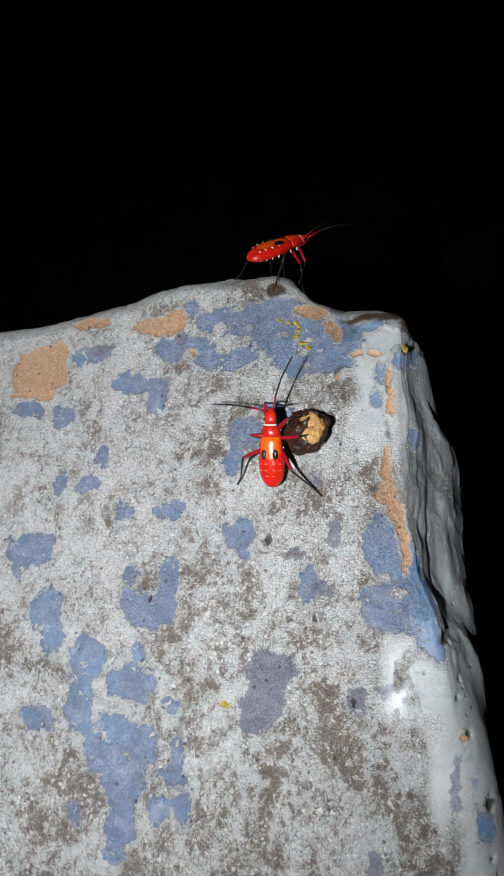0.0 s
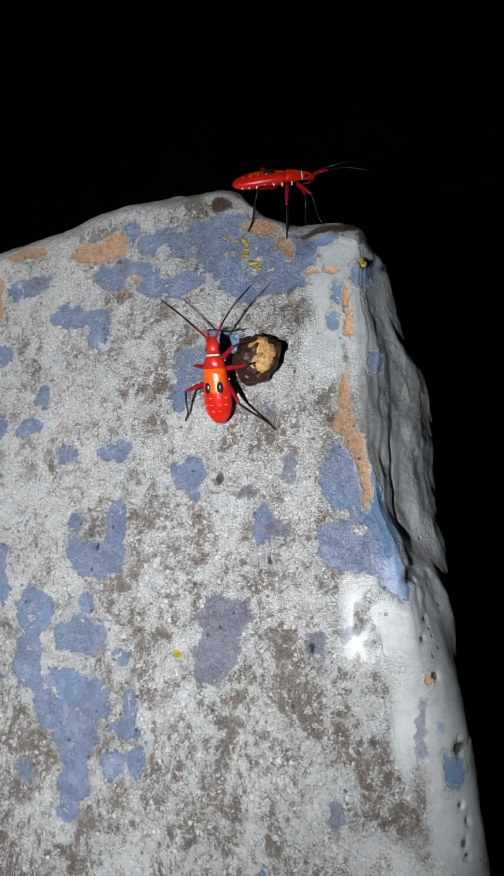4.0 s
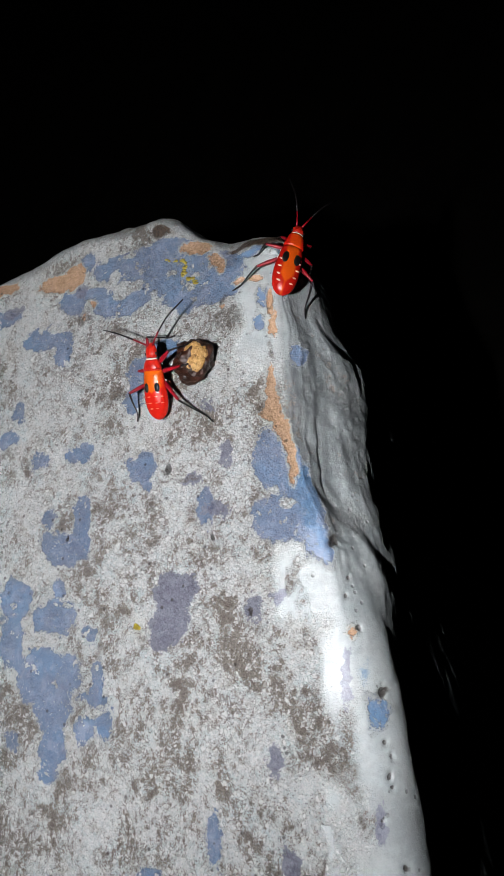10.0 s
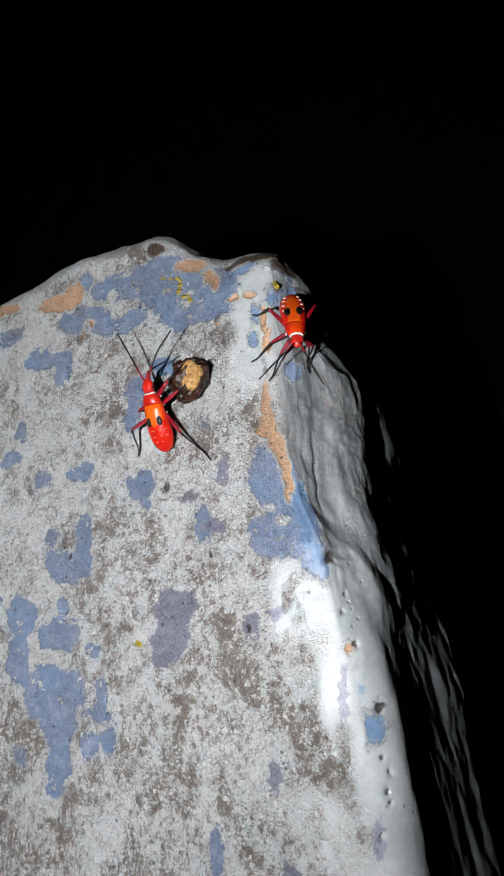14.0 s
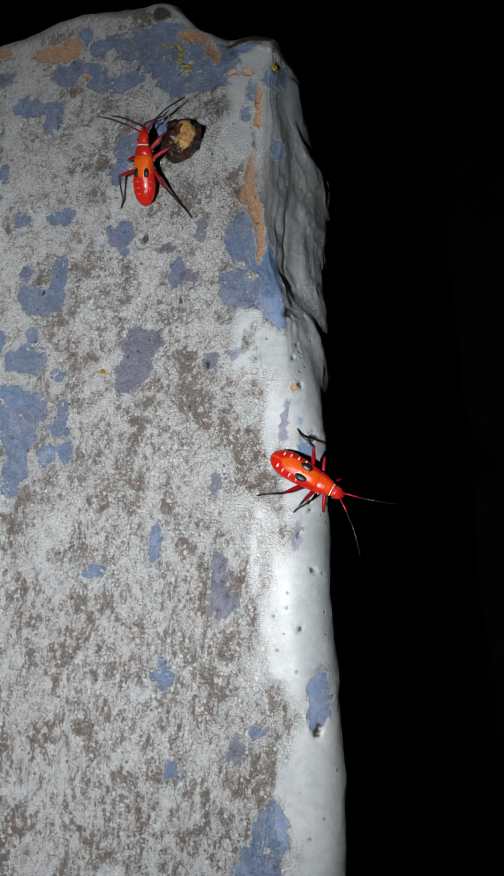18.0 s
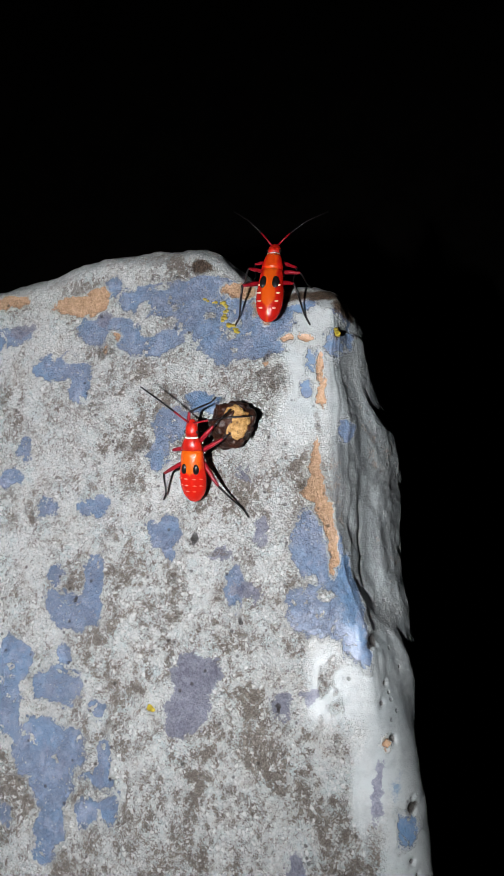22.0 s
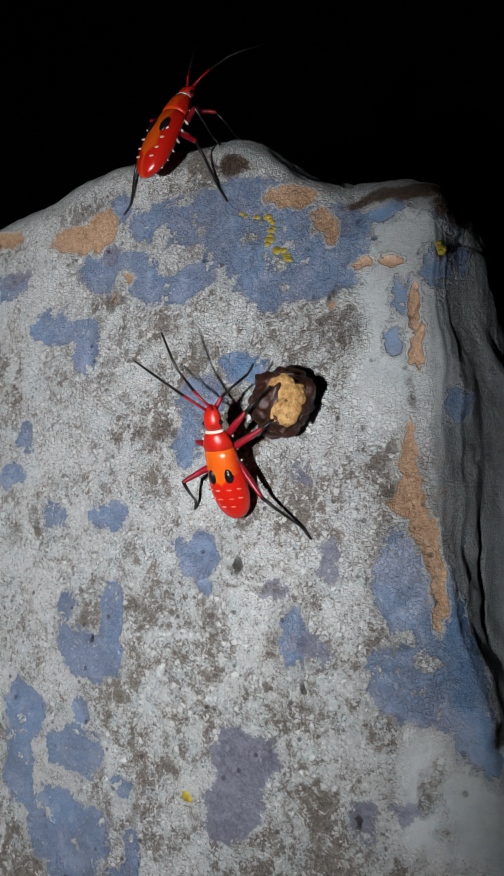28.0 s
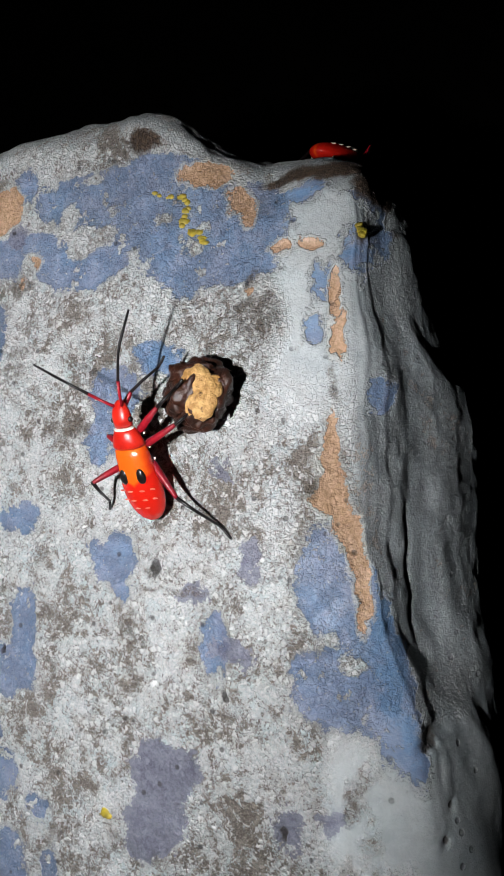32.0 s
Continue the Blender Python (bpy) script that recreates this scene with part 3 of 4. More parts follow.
def slab():
    ga = steps((-700, -150, 90), (-150, -52, 7), (-52, 46, 0.27), (46, 75, 1.2), (75, 200, 12), (200, 640, 90))
    gb = steps((-900, -330, 90), (-330, -104, 9), (-104, 50, 0.27), (50, 70, 1.2), (70, 200, 12), (200, 640, 90))
    a, b = np.meshgrid(ga, gb)
    right = crest(b)
    back = np.interp(a, [-120, -56, -45, -32, -25, -20, -9, -5, 0, 4, 9, 13, 16], [18, 20, 21.5, 24.4, 26.6, 27.4, 27.2, 25.6, 22.2, 21.0, 20.9, 19.6, 18.0])
    wob = fbm(a / 9 + 3, b / 9, a * 0 + 0.5, 3)
    right = right + 0.4 * wob
    back = back + 0.45 * wob
    over_x = np.maximum(a - right, 0) - np.maximum(-130 - a, 0)
    over_y = np.maximum(b - back, 0) - np.maximum(-320 - b, 0)
    r = np.hypot(over_x, over_y)
    ax, ay = over_x / np.maximum(r, 1e-6), over_y / np.maximum(r, 1e-6)
    chipped = smooth01(b, -44, -13)
    w = ay ** 2
    # the sound edge and the back are rolled over; the broken flank drops to a groove, then swells
    def rolled(rad, top):
        phi = np.minimum(r / rad, top)
        rest = np.maximum(r - rad * top, 0)
        return np.minimum(rad * np.sin(phi) + rest * np.cos(top), rad + 3.2 + rest * 0.03), rad * (1 - np.cos(phi)) + rest * np.sin(top)
    out_s, drop_s = rolled(5.6, radians(86))
    out_s = out_s - 0.12 * np.clip(r - 8.8, 0, 9) + 0.012 * np.clip(r - 20, 0, 30)
    out_b, drop_b = rolled(4.5, radians(78))
    out_b = out_b - 0.13 * np.clip(r - 9, 0, 60)
    prof = np.array([(0, 0), (1.0, 0.12), (2.1, 0.6), (3.2, 1.7), (4.1, 3.5), (4.7, 5.0), (5.5, 5.9), (6.8, 7.1), (8.2, 9.4), (9.2, 12.5), (9.4, 16), (8.7, 20), (8.2, 24), (8.4, 30), (9.0, 38), (9.3, 52), (9.3, 700)])
    arc = np.concatenate([[0], np.cumsum(np.hypot(*np.diff(prof, axis=0).T))])
    swell = np.interp(b, [-34, -24, -12, 0, 6, 11, 20], [0.72, 0.8, 0.93, 1.06, 1.02, 0.74, 0.5])
    out_c, drop_c = np.interp(r, arc, prof[:, 0]) * swell, np.interp(r, arc, prof[:, 1])
    out_c = out_c + 1.1 * np.exp(-((r - 33.5) / 5) ** 2) * (1 - smooth01(b, 12, 19))
    drop_c = drop_c * (1 - 0.45 * smooth01(b, 0, 16) * (1 - smooth01(r, 9, 30)))
    out_x, drop_x = out_s * (1 - chipped) + out_c * chipped, drop_s * (1 - chipped) + drop_c * chipped
    out, drop = out_x * (1 - w) + out_b * w, drop_x * (1 - w) + drop_b * w
    out = out - 34 * smooth01(r, 50, 72)
    x, y = np.where(over_x == 0, a, np.clip(a, -130, right)) + ax * out, np.where(over_y == 0, b, np.clip(b, -320, back)) + ay * out
    z = np.maximum(-drop, -620.0)
    # lumps of the back rim
    z = z + 2.6 * np.exp(-((x + 6.0) / 4.4) ** 2 - ((y - 28.5) / 3.2) ** 2) + 1.1 * np.exp(-((x + 21) / 7) ** 2 - ((y - 28.5) / 3.5) ** 2)
    z = z - 1.2 * np.exp(-((x - 4.5) / 2.2) ** 2 - ((y - 22.5) / 2.0) ** 2) + 0.5 * np.exp(-((x - 11) / 3.5) ** 2 - ((y - 20.5) / 2.0) ** 2)
    z = z + 0.25 * np.exp(-((x - 14) / 7) ** 2 - ((y + 33) / 8) ** 2)
    lean = np.clip(np.minimum(a, right) - right + 10, 0, 10)
    z = z - (1 - w) * (0.0042 * lean ** 2 + 0.10 * (1 - chipped) * over_x * np.exp(-np.maximum(over_x, 0) / 3)) * (over_x >= 0)
    px, py = x.copy(), y.copy()
    p = np.stack([x, y, z], -1)
    da, db = np.gradient(p, axis=1), np.gradient(p, axis=0)
    n = np.cross(da, db)
    n /= np.maximum(np.linalg.norm(n, axis=-1, keepdims=True), 1e-9)
    beyond = smooth01(r, 1.0, 5.0)
    rim_right = (1 - w) * beyond
    enamel = smooth01(a - right + 5.4 * np.exp(-((b + 27.5) / 5) ** 2) + 7.5 * fbm(x / 4.5 + 2, y / 8, z / 5, 5), -5.0, 0.4) * smooth01(-b + 3 * fbm(x / 3, y / 3 + 7, z / 3, 3), 19, 23) * (1 - 0.85 * smooth01(fbm(x / 1.3 + 3, y / 2.2, z / 2, 5), 0.16, 0.24) * smooth01(right - a, 1.5, 4.5)) + 0.5 * beyond
    enamel = enamel * (1 - 0.8 * smooth01(fbm(x / 2.2 + 9, y / 3.4, z / 3, 4), 0.12, 0.32) * smooth01(right - a, 1.2, 3.0) * (1 - beyond))
    enamel = np.clip(enamel + 0.95 * smooth01(a + 2.2 * fbm(x / 3 + 5, y / 5, z, 3), 5.6, 7.6) * smooth01(b, -4, 8) * (1 - beyond), 0, 1)
    wx = px + 0.95 * fbm(px / 2.6 + 11, py / 2.6, px * 0 + 1.5, 3) + 0.35 * fbm(px / 0.8, py / 0.8 + 6, px * 0 + 4.5, 2)
    wy = py + 1.2 * fbm(px / 2.6, py / 3.0 + 21, px * 0 + 7.5, 3) + 0.4 * fbm(px / 0.8 + 9, py / 0.8, px * 0 + 2.5, 2)
    shred = 0.75 * fbm(px / 1.7 + 31, py / 2.2, px * 0 + 3.5, 4)
    fields = {"blue": np.maximum(patch_field(wx, wy, BLUE_BACK), np.maximum(patch_field(wx, wy, BLUE_MIDDLE), np.maximum(patch_field(wx, wy, BLUE_LEFT), patch_field(wx, wy, BLUE_FRONT)))),
              "purple": patch_field(wx, wy, PURPLE), "clay": patch_field(wx, wy, CLAY), "dirt": patch_field(wx, wy, DIRT), "azure": patch_field(wx, wy, AZURE)}
    for key in ("blue", "purple"):
        fields[key] = fields[key] + shred
    fields["blue"] = np.minimum(fields["blue"], -0.4 - 1.3 * patch_field(wx, wy, BARE))
    umber = patch_field(px, py, UMBER) - 0.8 * np.maximum(-z - 4, 0)
    for f in fields.values():
        f -= 1.5 * np.maximum(-z - 3.5, 0)
    # stains add wear; wear is taken off towards the back left to brighten it
    stain_bias = np.clip(patch_field(px, py, STAIN) / 2.5, 0, 1) - 1.1 * smooth01(-px, 8, 30) * smooth01(py, -40, -12)
    hgt = 0.16 * fbm(x / 3.0, y / 3.0, z / 3.0, 3) * (1 - 0.3 * enamel)
    hgt = hgt + 0.10 * fbm(x / 0.9, y / 0.9, z / 0.9, 3) * (1 - 0.85 * enamel)
    hgt = hgt - 0.06 * smooth01(fields["blue"] + 1.5 * fbm(x / 1.5, y / 1.5, z / 1.5, 2), -0.3, 0.3) - 0.25 * smooth01(fields["clay"], -0.2, 0.5)
    hole = np.full(px.shape, -6.0)
    for cx, cy, rad in HOLES:
        d = np.hypot(px - cx + 0.3 * fbm(px * 1.5, py * 1.5, px * 0 + 3, 2), (py - cy) * 0.65) / (rad * (1 + 0.9 * fbm(px * 1.7, py * 1.7, px * 0, 3)))
        hole = np.maximum(hole, 1.3 * (1 - d))
        hgt = hgt - 0.65 * np.exp(-d * d)
    # the broken flank: lumps near the corner, long ridges further down
    knobs = 1.05 * fbm(r / 6.5 + 0.06 * y, y / 8.5, r * 0 + 2.5, 2) + 0.3 * (np.abs(fbm(r / 4.5 + 0.08 * y, y / 5 + 4, r * 0 + 8.5, 2)) - 0.25) + 0.2 * fbm(r / 1.5, y / 1.7, r * 0 + 4.5, 3)
    hgt = hgt + beyond * chipped * (1.1 - 0.3 * smooth01(r, 15, 22)) * (1 - 0.6 * smooth01(b, 8, 16)) * knobs
    hgt = hgt + beyond * chipped * 0.05 * fbm(r / 0.7, y / 0.7, r * 0 + 5.5, 2)
    curl = r - 0.6 + 1.1 * fbm(x / 2.5 + 4, y / 5, z / 2.5, 3)
    coats = smooth01(curl, 1.3, 1.5) + smooth01(curl, 2.3, 2.5) + smooth01(curl, 3.6, 3.9)
    hgt = hgt - (1 - w) * chipped * (0.13 * coats - 0.12 * smooth01(curl, 0.7, 1.25) * (1 - smooth01(curl, 1.3, 1.5)))
    line = np.interp(b, [-30, -20, -12, -4, 4, 10, 20], [10.5, 8.6, 7.0, 6.2, 5.4, 4.0, 2.6]) + 1.5 * fbm(x * 0 + 3, y / 6, z * 0, 3)
    hgt = hgt - (1 - w) * chipped * smooth01(-b, -9, 2) * smooth01(b, -24, -14) * smooth01(fbm(x * 0 + 1, y / 7, z * 0 + 4, 2), -0.5, 0.1) * (0.4 * np.exp(-((r - line) / 0.3) ** 2) - 0.08 * np.exp(-((r - line - 0.9) / 0.5) ** 2))
    for k, (lo, wide) in enumerate(((1.9, 0.22), (2.9, 0.18), (4.0, 0.24))):
        fold = lo + 1.6 * fbm(x * 0 + 8 * k, y / 5 + 3 * k, z * 0, 4) + 0.12 * (b + 15)
        hgt = hgt - (1 - w) * chipped * 0.09 * smooth01(-b, 2, 12) * smooth01(fbm(x / 2, y / 4, z / 2 + 7 * k, 2), -0.15, 0.2) * np.exp(-((r - fold) / wide) ** 2)
    hgt = hgt + rim_right * (1 - chipped) * 0.7 * fbm(x / 5, y / 14 + 9, z / 5, 4) * smooth01(r, 7, 16)
    hgt = hgt + (1 - w) * (1 - 0.6 * chipped) * 0.85 * (np.abs(fbm(r / 6 + 0.1 * y, y / 13, r * 0 + 6, 3)) - 0.2) * smooth01(r, 14, 22)
    hgt = hgt + beyond * w * (0.8 * fbm(x / 5, y / 5, z / 5, 3) + 0.45 * (np.abs(fbm(x / 2.4, y / 2.4, z / 2.4 + 5, 3)) - 0.2))
    p = p + n * hgt[..., None]
    rows, cols = a.shape
    idx = np.arange(rows * cols).reshape(rows, cols)
    quads = np.stack([idx[:-1, :-1], idx[:-1, 1:], idx[1:, 1:], idx[1:, :-1]], -1).reshape(-1, 4)
    me = bpy.data.meshes.new("concrete_ledge")
    me.vertices.add(rows * cols)
    me.vertices.foreach_set("co", (p * MM).reshape(-1).astype(np.float32))
    me.loops.add(quads.size)
    me.polygons.add(len(quads))
    me.loops.foreach_set("vertex_index", quads.reshape(-1).astype(np.int32))
    me.polygons.foreach_set("loop_start", np.arange(0, quads.size, 4, dtype=np.int32))
    me.polygons.foreach_set("use_smooth", np.ones(len(quads), dtype=bool))
    me.update(calc_edges=True)
    fields.update(deep_shade=smooth01(r + 2 * fbm(x / 4, y / 6, z / 5, 2), 14, 22) * (1 - w), hole=hole, flank=np.clip(smooth01(r, 0.3, 1.6) * ((1 - w) * np.maximum(chipped, smooth01(r, 10, 13)) + 0.5 * w), 0, 1), enamel=enamel, stain_bias=stain_bias, umber=umber, streak=0.1 + 0.9 * smooth01(-b, 34, 76))
    for key, f in fields.items():
        me.attributes.new(key, "FLOAT", "POINT").data.foreach_set("value", f.reshape(-1).astype(np.float32))
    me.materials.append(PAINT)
    ob = new("concrete_ledge", me)
    return tagged(ob, "weathered concrete ledge with flaking white, blue and orange paint", "ledge", kind="structure")


LEDGE = slab()


def yellow_scrap(points):
    """A broken line of thin flat flakes of yellow paint on the ledge, one mesh."""
    bm = bmesh.new()
    count = 3 + 4 * (len(points) - 1)
    for i in range(count):
        f = i / (count - 1) * (len(points) - 1)
        k = min(int(f), len(points) - 2)
        p = Vector(points[k]).lerp(Vector(points[k + 1]), f - k)
        n = noise.noise_vector(Vector((p.x * 2.3, p.y * 2.3, 4.0)))
        size, turn = 0.22 + 0.5 * n.z * n.z, 3 * n.x
        middle = Vector((p.x + 0.45 * n.x, p.y + 0.45 * n.y, 0.0))
        rim = []
        for j in range(7):
            a = turn + j * math.tau / 7
            far = size * (0.6 + 0.8 * abs(noise.noise(middle * 3 + Vector((j * 1.7, 0, 0)))))
            rim.append(middle + Vector((far * 1.7 * math.cos(a), far * 1.2 * math.sin(a), 0.03 + 0.011 * i)))
        low = [bm.verts.new((v - Vector((0, 0, 0.5))) * MM) for v in rim]
        high = [bm.verts.new(v * MM) for v in rim]
        bm.faces.new(high)
        for j in range(7):
            bm.faces.new((low[j], low[(j + 1) % 7], high[(j + 1) % 7], high[j]))
    part("yellow_paint_scrap", bm, YELLOW, LEDGE, "scrap of old yellow paint")


yellow_scrap([(-8.3, 23.4), (-6.9, 23.5), (-5.7, 22.4)])
yellow_scrap([(-5.2, 22.4), (-3.4, 22.2), (-2.7, 21.4), (-3.0, 19.4)])
yellow_scrap([(-2.3, 18.7), (-1.4, 18.5), (-0.7, 17.4)])
yellow_scrap([(-9.0, -33.0), (-8.7, -33.5)])
yellow_scrap([(13.0, 17.6), (13.3, 16.8)])

bm = bmesh.new()
bmesh.ops.create_grid(bm, x_segments=60, y_segments=60, size=40)
ground = mesh_object("ground", bm, SOIL)
ground.location = (0, 0, -0.60)
tagged(ground, "dark bare soil below the ledge at night", "ground", kind="structure")


# ---- the phone's torch: two small glowing chips in a dark housing ----
def glow(name, colour, strength):
    m, nt, bsdf = material(name)
    bsdf.inputs["Base Color"].default_value = (0.8, 0.8, 0.75, 1)
    bsdf.inputs["Emission Color"].default_value = (*colour, 1)
    bsdf.inputs["Emission Strength"].default_value = strength
    return m


def disc(radius, z, thick, sides=20):
    bm = bmesh.new()
    bmesh.ops.create_cone(bm, cap_ends=True, segments=sides, radius1=radius * MM, radius2=radius * MM, depth=thick * MM)
    for v in bm.verts:
        v.co.z += z * MM
    return bm


def torch():
    ob = mesh_object("torch", disc(4.0, 1.4, 2.0, 28), BLACK, smooth=False)
    led = glow("torch_glow", (0.96, 0.965, 1.0), TORCH_STRENGTH)
    for y in (-1.1, 1.1):
        chip = part("lens", disc(0.9, 0.25, 0.2), led, ob, "bright white torch lens")
        chip.location = (0, y * MM, 0)
    rim = bmesh.new()
    rings = [[rim.verts.new((r * MM * math.cos(k * math.pi / 14), r * MM * math.sin(k * math.pi / 14), z * MM)) for k in range(28)] for r, z in ((4.0, 2.4), (4.0, -2.9), (3.1, -2.9), (3.1, 2.4))]
    for r0, r1 in zip(rings, rings[1:]):
        for k in range(28):
            rim.faces.new((r0[k], r0[(k + 1) % 28], r1[(k + 1) % 28], r1[k]))
    part("bezel", rim, BLACK, ob)
    return tagged(ob, "small black torch with two bright white lenses", "torch", kind="structure")


TORCH = torch()


# ---- the seed ----
def crust(name):
    """Tan kernel under patches of dark brown skin."""
    m, nt, bsdf = material(name)
    co = mapped(nt)
    skin = step_node(nt, noise_node(nt, co, 0.5, 5, 0.62, 0.6), 0.58, 0.64)
    flesh = mix_node(nt, step_node(nt, noise_node(nt, co, 1.6, 4, 0.6), 0.35, 0.65), (0.40, 0.205, 0.055), (0.66, 0.40, 0.15))
    nt.links.new(mix_node(nt, skin, flesh, (0.085, 0.032, 0.012)), bsdf.inputs["Base Color"])
    bsdf.inputs["Roughness"].default_value = 0.42
    bump(nt, bsdf, math_node(nt, "SUBTRACT", noise_node(nt, co, 2.2, 4, 0.65), math_node(nt, "MULTIPLY", skin, -0.3)), 0.8, 0.0003)
    return m


KERNEL = crust("seed_kernel")


def seed():
    ob = mesh_object("seed", blob((0, 0, 2.4), (3.45, 3.5, 2.5), 0.30, 3, 1.7, 5), HUSK)
    for c, size, k in (((0.5, 1.1, 4.2), (1.7, 1.6, 0.72), 5), ((1.2, -0.8, 4.1), (1.9, 1.7, 0.78), 8), ((2.0, 0.5, 3.9), (1.2, 1.5, 0.8), 21)):
        part("kernel", blob(c, size, 0.17, k, 1.5, 4), KERNEL, ob, "tan broken kernel showing through the husk")
    for c, size, k in (((-1.4, -1.1, 4.0), (1.5, 1.3, 0.75), 11), ((0.1, -2.3, 3.2), (1.6, 0.8, 1.1), 12), ((-1.1, 1.7, 4.0), (1.3, 1.0, 0.8), 13), ((2.9, 1.4, 2.9), (0.6, 1.1, 1.1), 14),
                       ((0.8, 2.6, 3.7), (1.2, 0.4, 0.7), 16), ((2.9, -0.9, 3.1), (0.4, 1.1, 0.8), 17)):
        part("husk_rim", blob(c, size, 0.5, k, 2.2, 3), HUSK, ob)
    ob.matrix_world = pose(0.0 * MM, 3.9 * MM, 0, 0, 0, -8)
    ob.scale = (0.86, 0.88, 0.88)
    return tagged(ob, "cracked dark brown seed with a tan kernel lying on the ledge", "seed")


SEED = seed()


# ---- the bugs ----
def leg(parent, base, thigh, shin, thick=0.3):
    """Femur along its own x from its base; shin and foot hang at the knee and bend in its xz plane."""
    femur = part("leg", tube([(0, 0, 0), (thigh * 0.12, 0, 0.02), (thigh * 0.55, 0, 0.05), (thigh * 0.93, 0, 0), (thigh, 0, 0)],
                             [thick * 0.7, thick * 1.05, thick * 0.95, thick * 0.66, thick * 0.5]), CRIMSON, parent)
    femur.location = Vector(base) * MM
    ankle = Vector((shin * 0.74, 0, -shin * 0.07))
    tibia = part("tibia", tube([(-0.05, 0, 0), (shin * 0.3, 0, -shin * 0.015), ankle], [thick * 0.55, thick * 0.46, thick * 0.4]), BLACK, femur, "thin black shin")
    tarsus = part("tarsus", tube([ankle, (shin * 0.84, 0, -shin * 0.05), (shin * 0.86, 0, -shin * 0.045), (shin * 0.97, 0, -shin * 0.006), (shin, 0, 0)],
                                 [thick * 0.44, thick * 0.36, thick * 0.44, thick * 0.4, thick * 0.2]), BLACK, femur, "black jointed foot")
    for ob in (tibia, tarsus):
        ob.location.x = thigh * MM
    return femur, tibia, tarsus


def antenna(parent, side):
    s = side
    a = part("antenna", tube([(0, 0, 0), (s * 0.35, 1.1, 0.35), (s * 0.8, 2.4, 0.6)], [0.17, 0.14, 0.16], 6), CRIMSON, parent)
    part("flagellum", tube([(s * 0.8, 2.4, 0.6), (s * 1.7, 4.6, 0.75), (s * 2.2, 5.6, 0.65), (s * 3.6, 8.0, 0.1)], [0.15, 0.12, 0.14, 0.1], 6), BLACK, a, "thin black antenna tip")
    a.location = (s * 0.36 * MM, 5.6 * MM, 2.75 * MM)
    return a


def bug(label, legs, dashes, back, shield, stretch, lift, bold, girth):
    """A wingless red bug, 12 mm long, head towards +y, feet at z = 0."""
    root = new("red_bug")

    def loft(sections, sides):
        return loft_rings([(float(np.interp(y, [-6.1, 0.35, 2.2, 4.3, 6.1], stretch)), w * girth, *rest) for y, w, *rest in sections], sides)

    def back_height(x, y):
        at = [shift(v) for v in (-6.05, -4.6, -2.2, -0.8, 0.5, 2.35)]
        half, rise, mid = (np.interp(y, at, v) for v in ([0.22, 1.68, 2.13, 2.1, 1.95, 1.6], [0.14, 1.02, 1.34, 1.36, 1.3, 0.9], [2.36, 2.42, 2.55, 2.62, 2.68, 2.75]))
        return float(mid + rise * math.sqrt(max(0.05, 1 - (x / half) ** 2))) + 0.03

    def shift(y):
        return float(np.interp(y, [-6.1, 0.35, 2.2, 4.3, 6.1], stretch))
    part("abdomen", loft([(2.35, 1.42, 0.9, 2.75), (1.6, 1.62, 1.15, 2.72), (0.5, 1.74, 1.3, 2.68), (-0.8, 1.87, 1.36, 2.62), (-2.2, 1.9, 1.34, 2.55), (-3.5, 1.78, 1.22, 2.48),
                          (-4.6, 1.5, 1.02, 2.42), (-5.4, 1.08, 0.75, 2.38), (-5.9, 0.6, 0.4, 2.36), (-6.05, 0.2, 0.14, 2.36)], 28), back, root, "glossy orange abdomen with red margins")
    part("pronotum", loft([(4.35, 0.92, 0.68, 2.8), (3.9, 1.14, 0.85, 2.82), (3.1, 1.38, 0.98, 2.84), (2.4, 1.53, 1.02, 2.84), (2.1, 1.5, 0.9, 2.84)], 24), shield, root, "orange-red shield behind the head")
    part("collar", loft([(4.42, 0.86, 0.62, 2.8), (4.34, 0.95, 0.72, 2.82), (4.27, 0.97, 0.74, 2.82), (4.22, 0.93, 0.7, 2.82)], 24), WHITE, root, "white collar line")
    part("head", loft([(4.45, 0.82, 0.6, 2.78), (4.9, 0.92, 0.68, 2.74), (5.35, 0.86, 0.62, 2.66), (5.75, 0.64, 0.46, 2.54), (6.0, 0.38, 0.28, 2.46), (6.1, 0.16, 0.12, 2.43)], 20), RED, root)
    part("rostrum", tube([(0, 5.95, 2.3), (0, 5.2, 1.75), (0, 3.4, 1.5)], [0.14, 0.11, 0.08]), CRIMSON, root)
    for s in (-1, 1):
        part("eye", blob((s * 0.84 * girth, shift(4.9), 2.86), (0.25, 0.28, 0.26), 0, 0, 1, 2), BLACK, root)
        part("wing_pad", blob((s * 0.86, shift(0.35), back_height(0.88, shift(0.35)) - 0.1), (0.47 * bold, 0.8 * bold, 0.27), 0.08, 2, 1, 3), BLACK, root, "glossy black spot on the back")
        # real pale dashes on the walker; on the feeder partly painted gloss
        for y, w in dashes:
            part("dash_or_glint", blob((s * w, y, back_height(w, y)), (0.32 * bold, 0.105 * bold ** 2, 0.085), 0.1, y, 2, 2), DASH if bold > 1 else DASH_GLINT, root)
        for y, w in ((2.7, 1.42), (1.3, 1.6), (0.1, 1.76), (-1.2, 1.8), (-2.4, 1.74), (-3.5, 1.6), (-4.5, 1.36)):
            part("side_spot", blob((s * w * girth * 0.96, y, 2.1), (0.13, 0.14, 0.34) if bold > 1.1 else (0.11, 0.15, 0.15), 0.1, y, 2, 2), WHITE, root, "white spot on the flank")
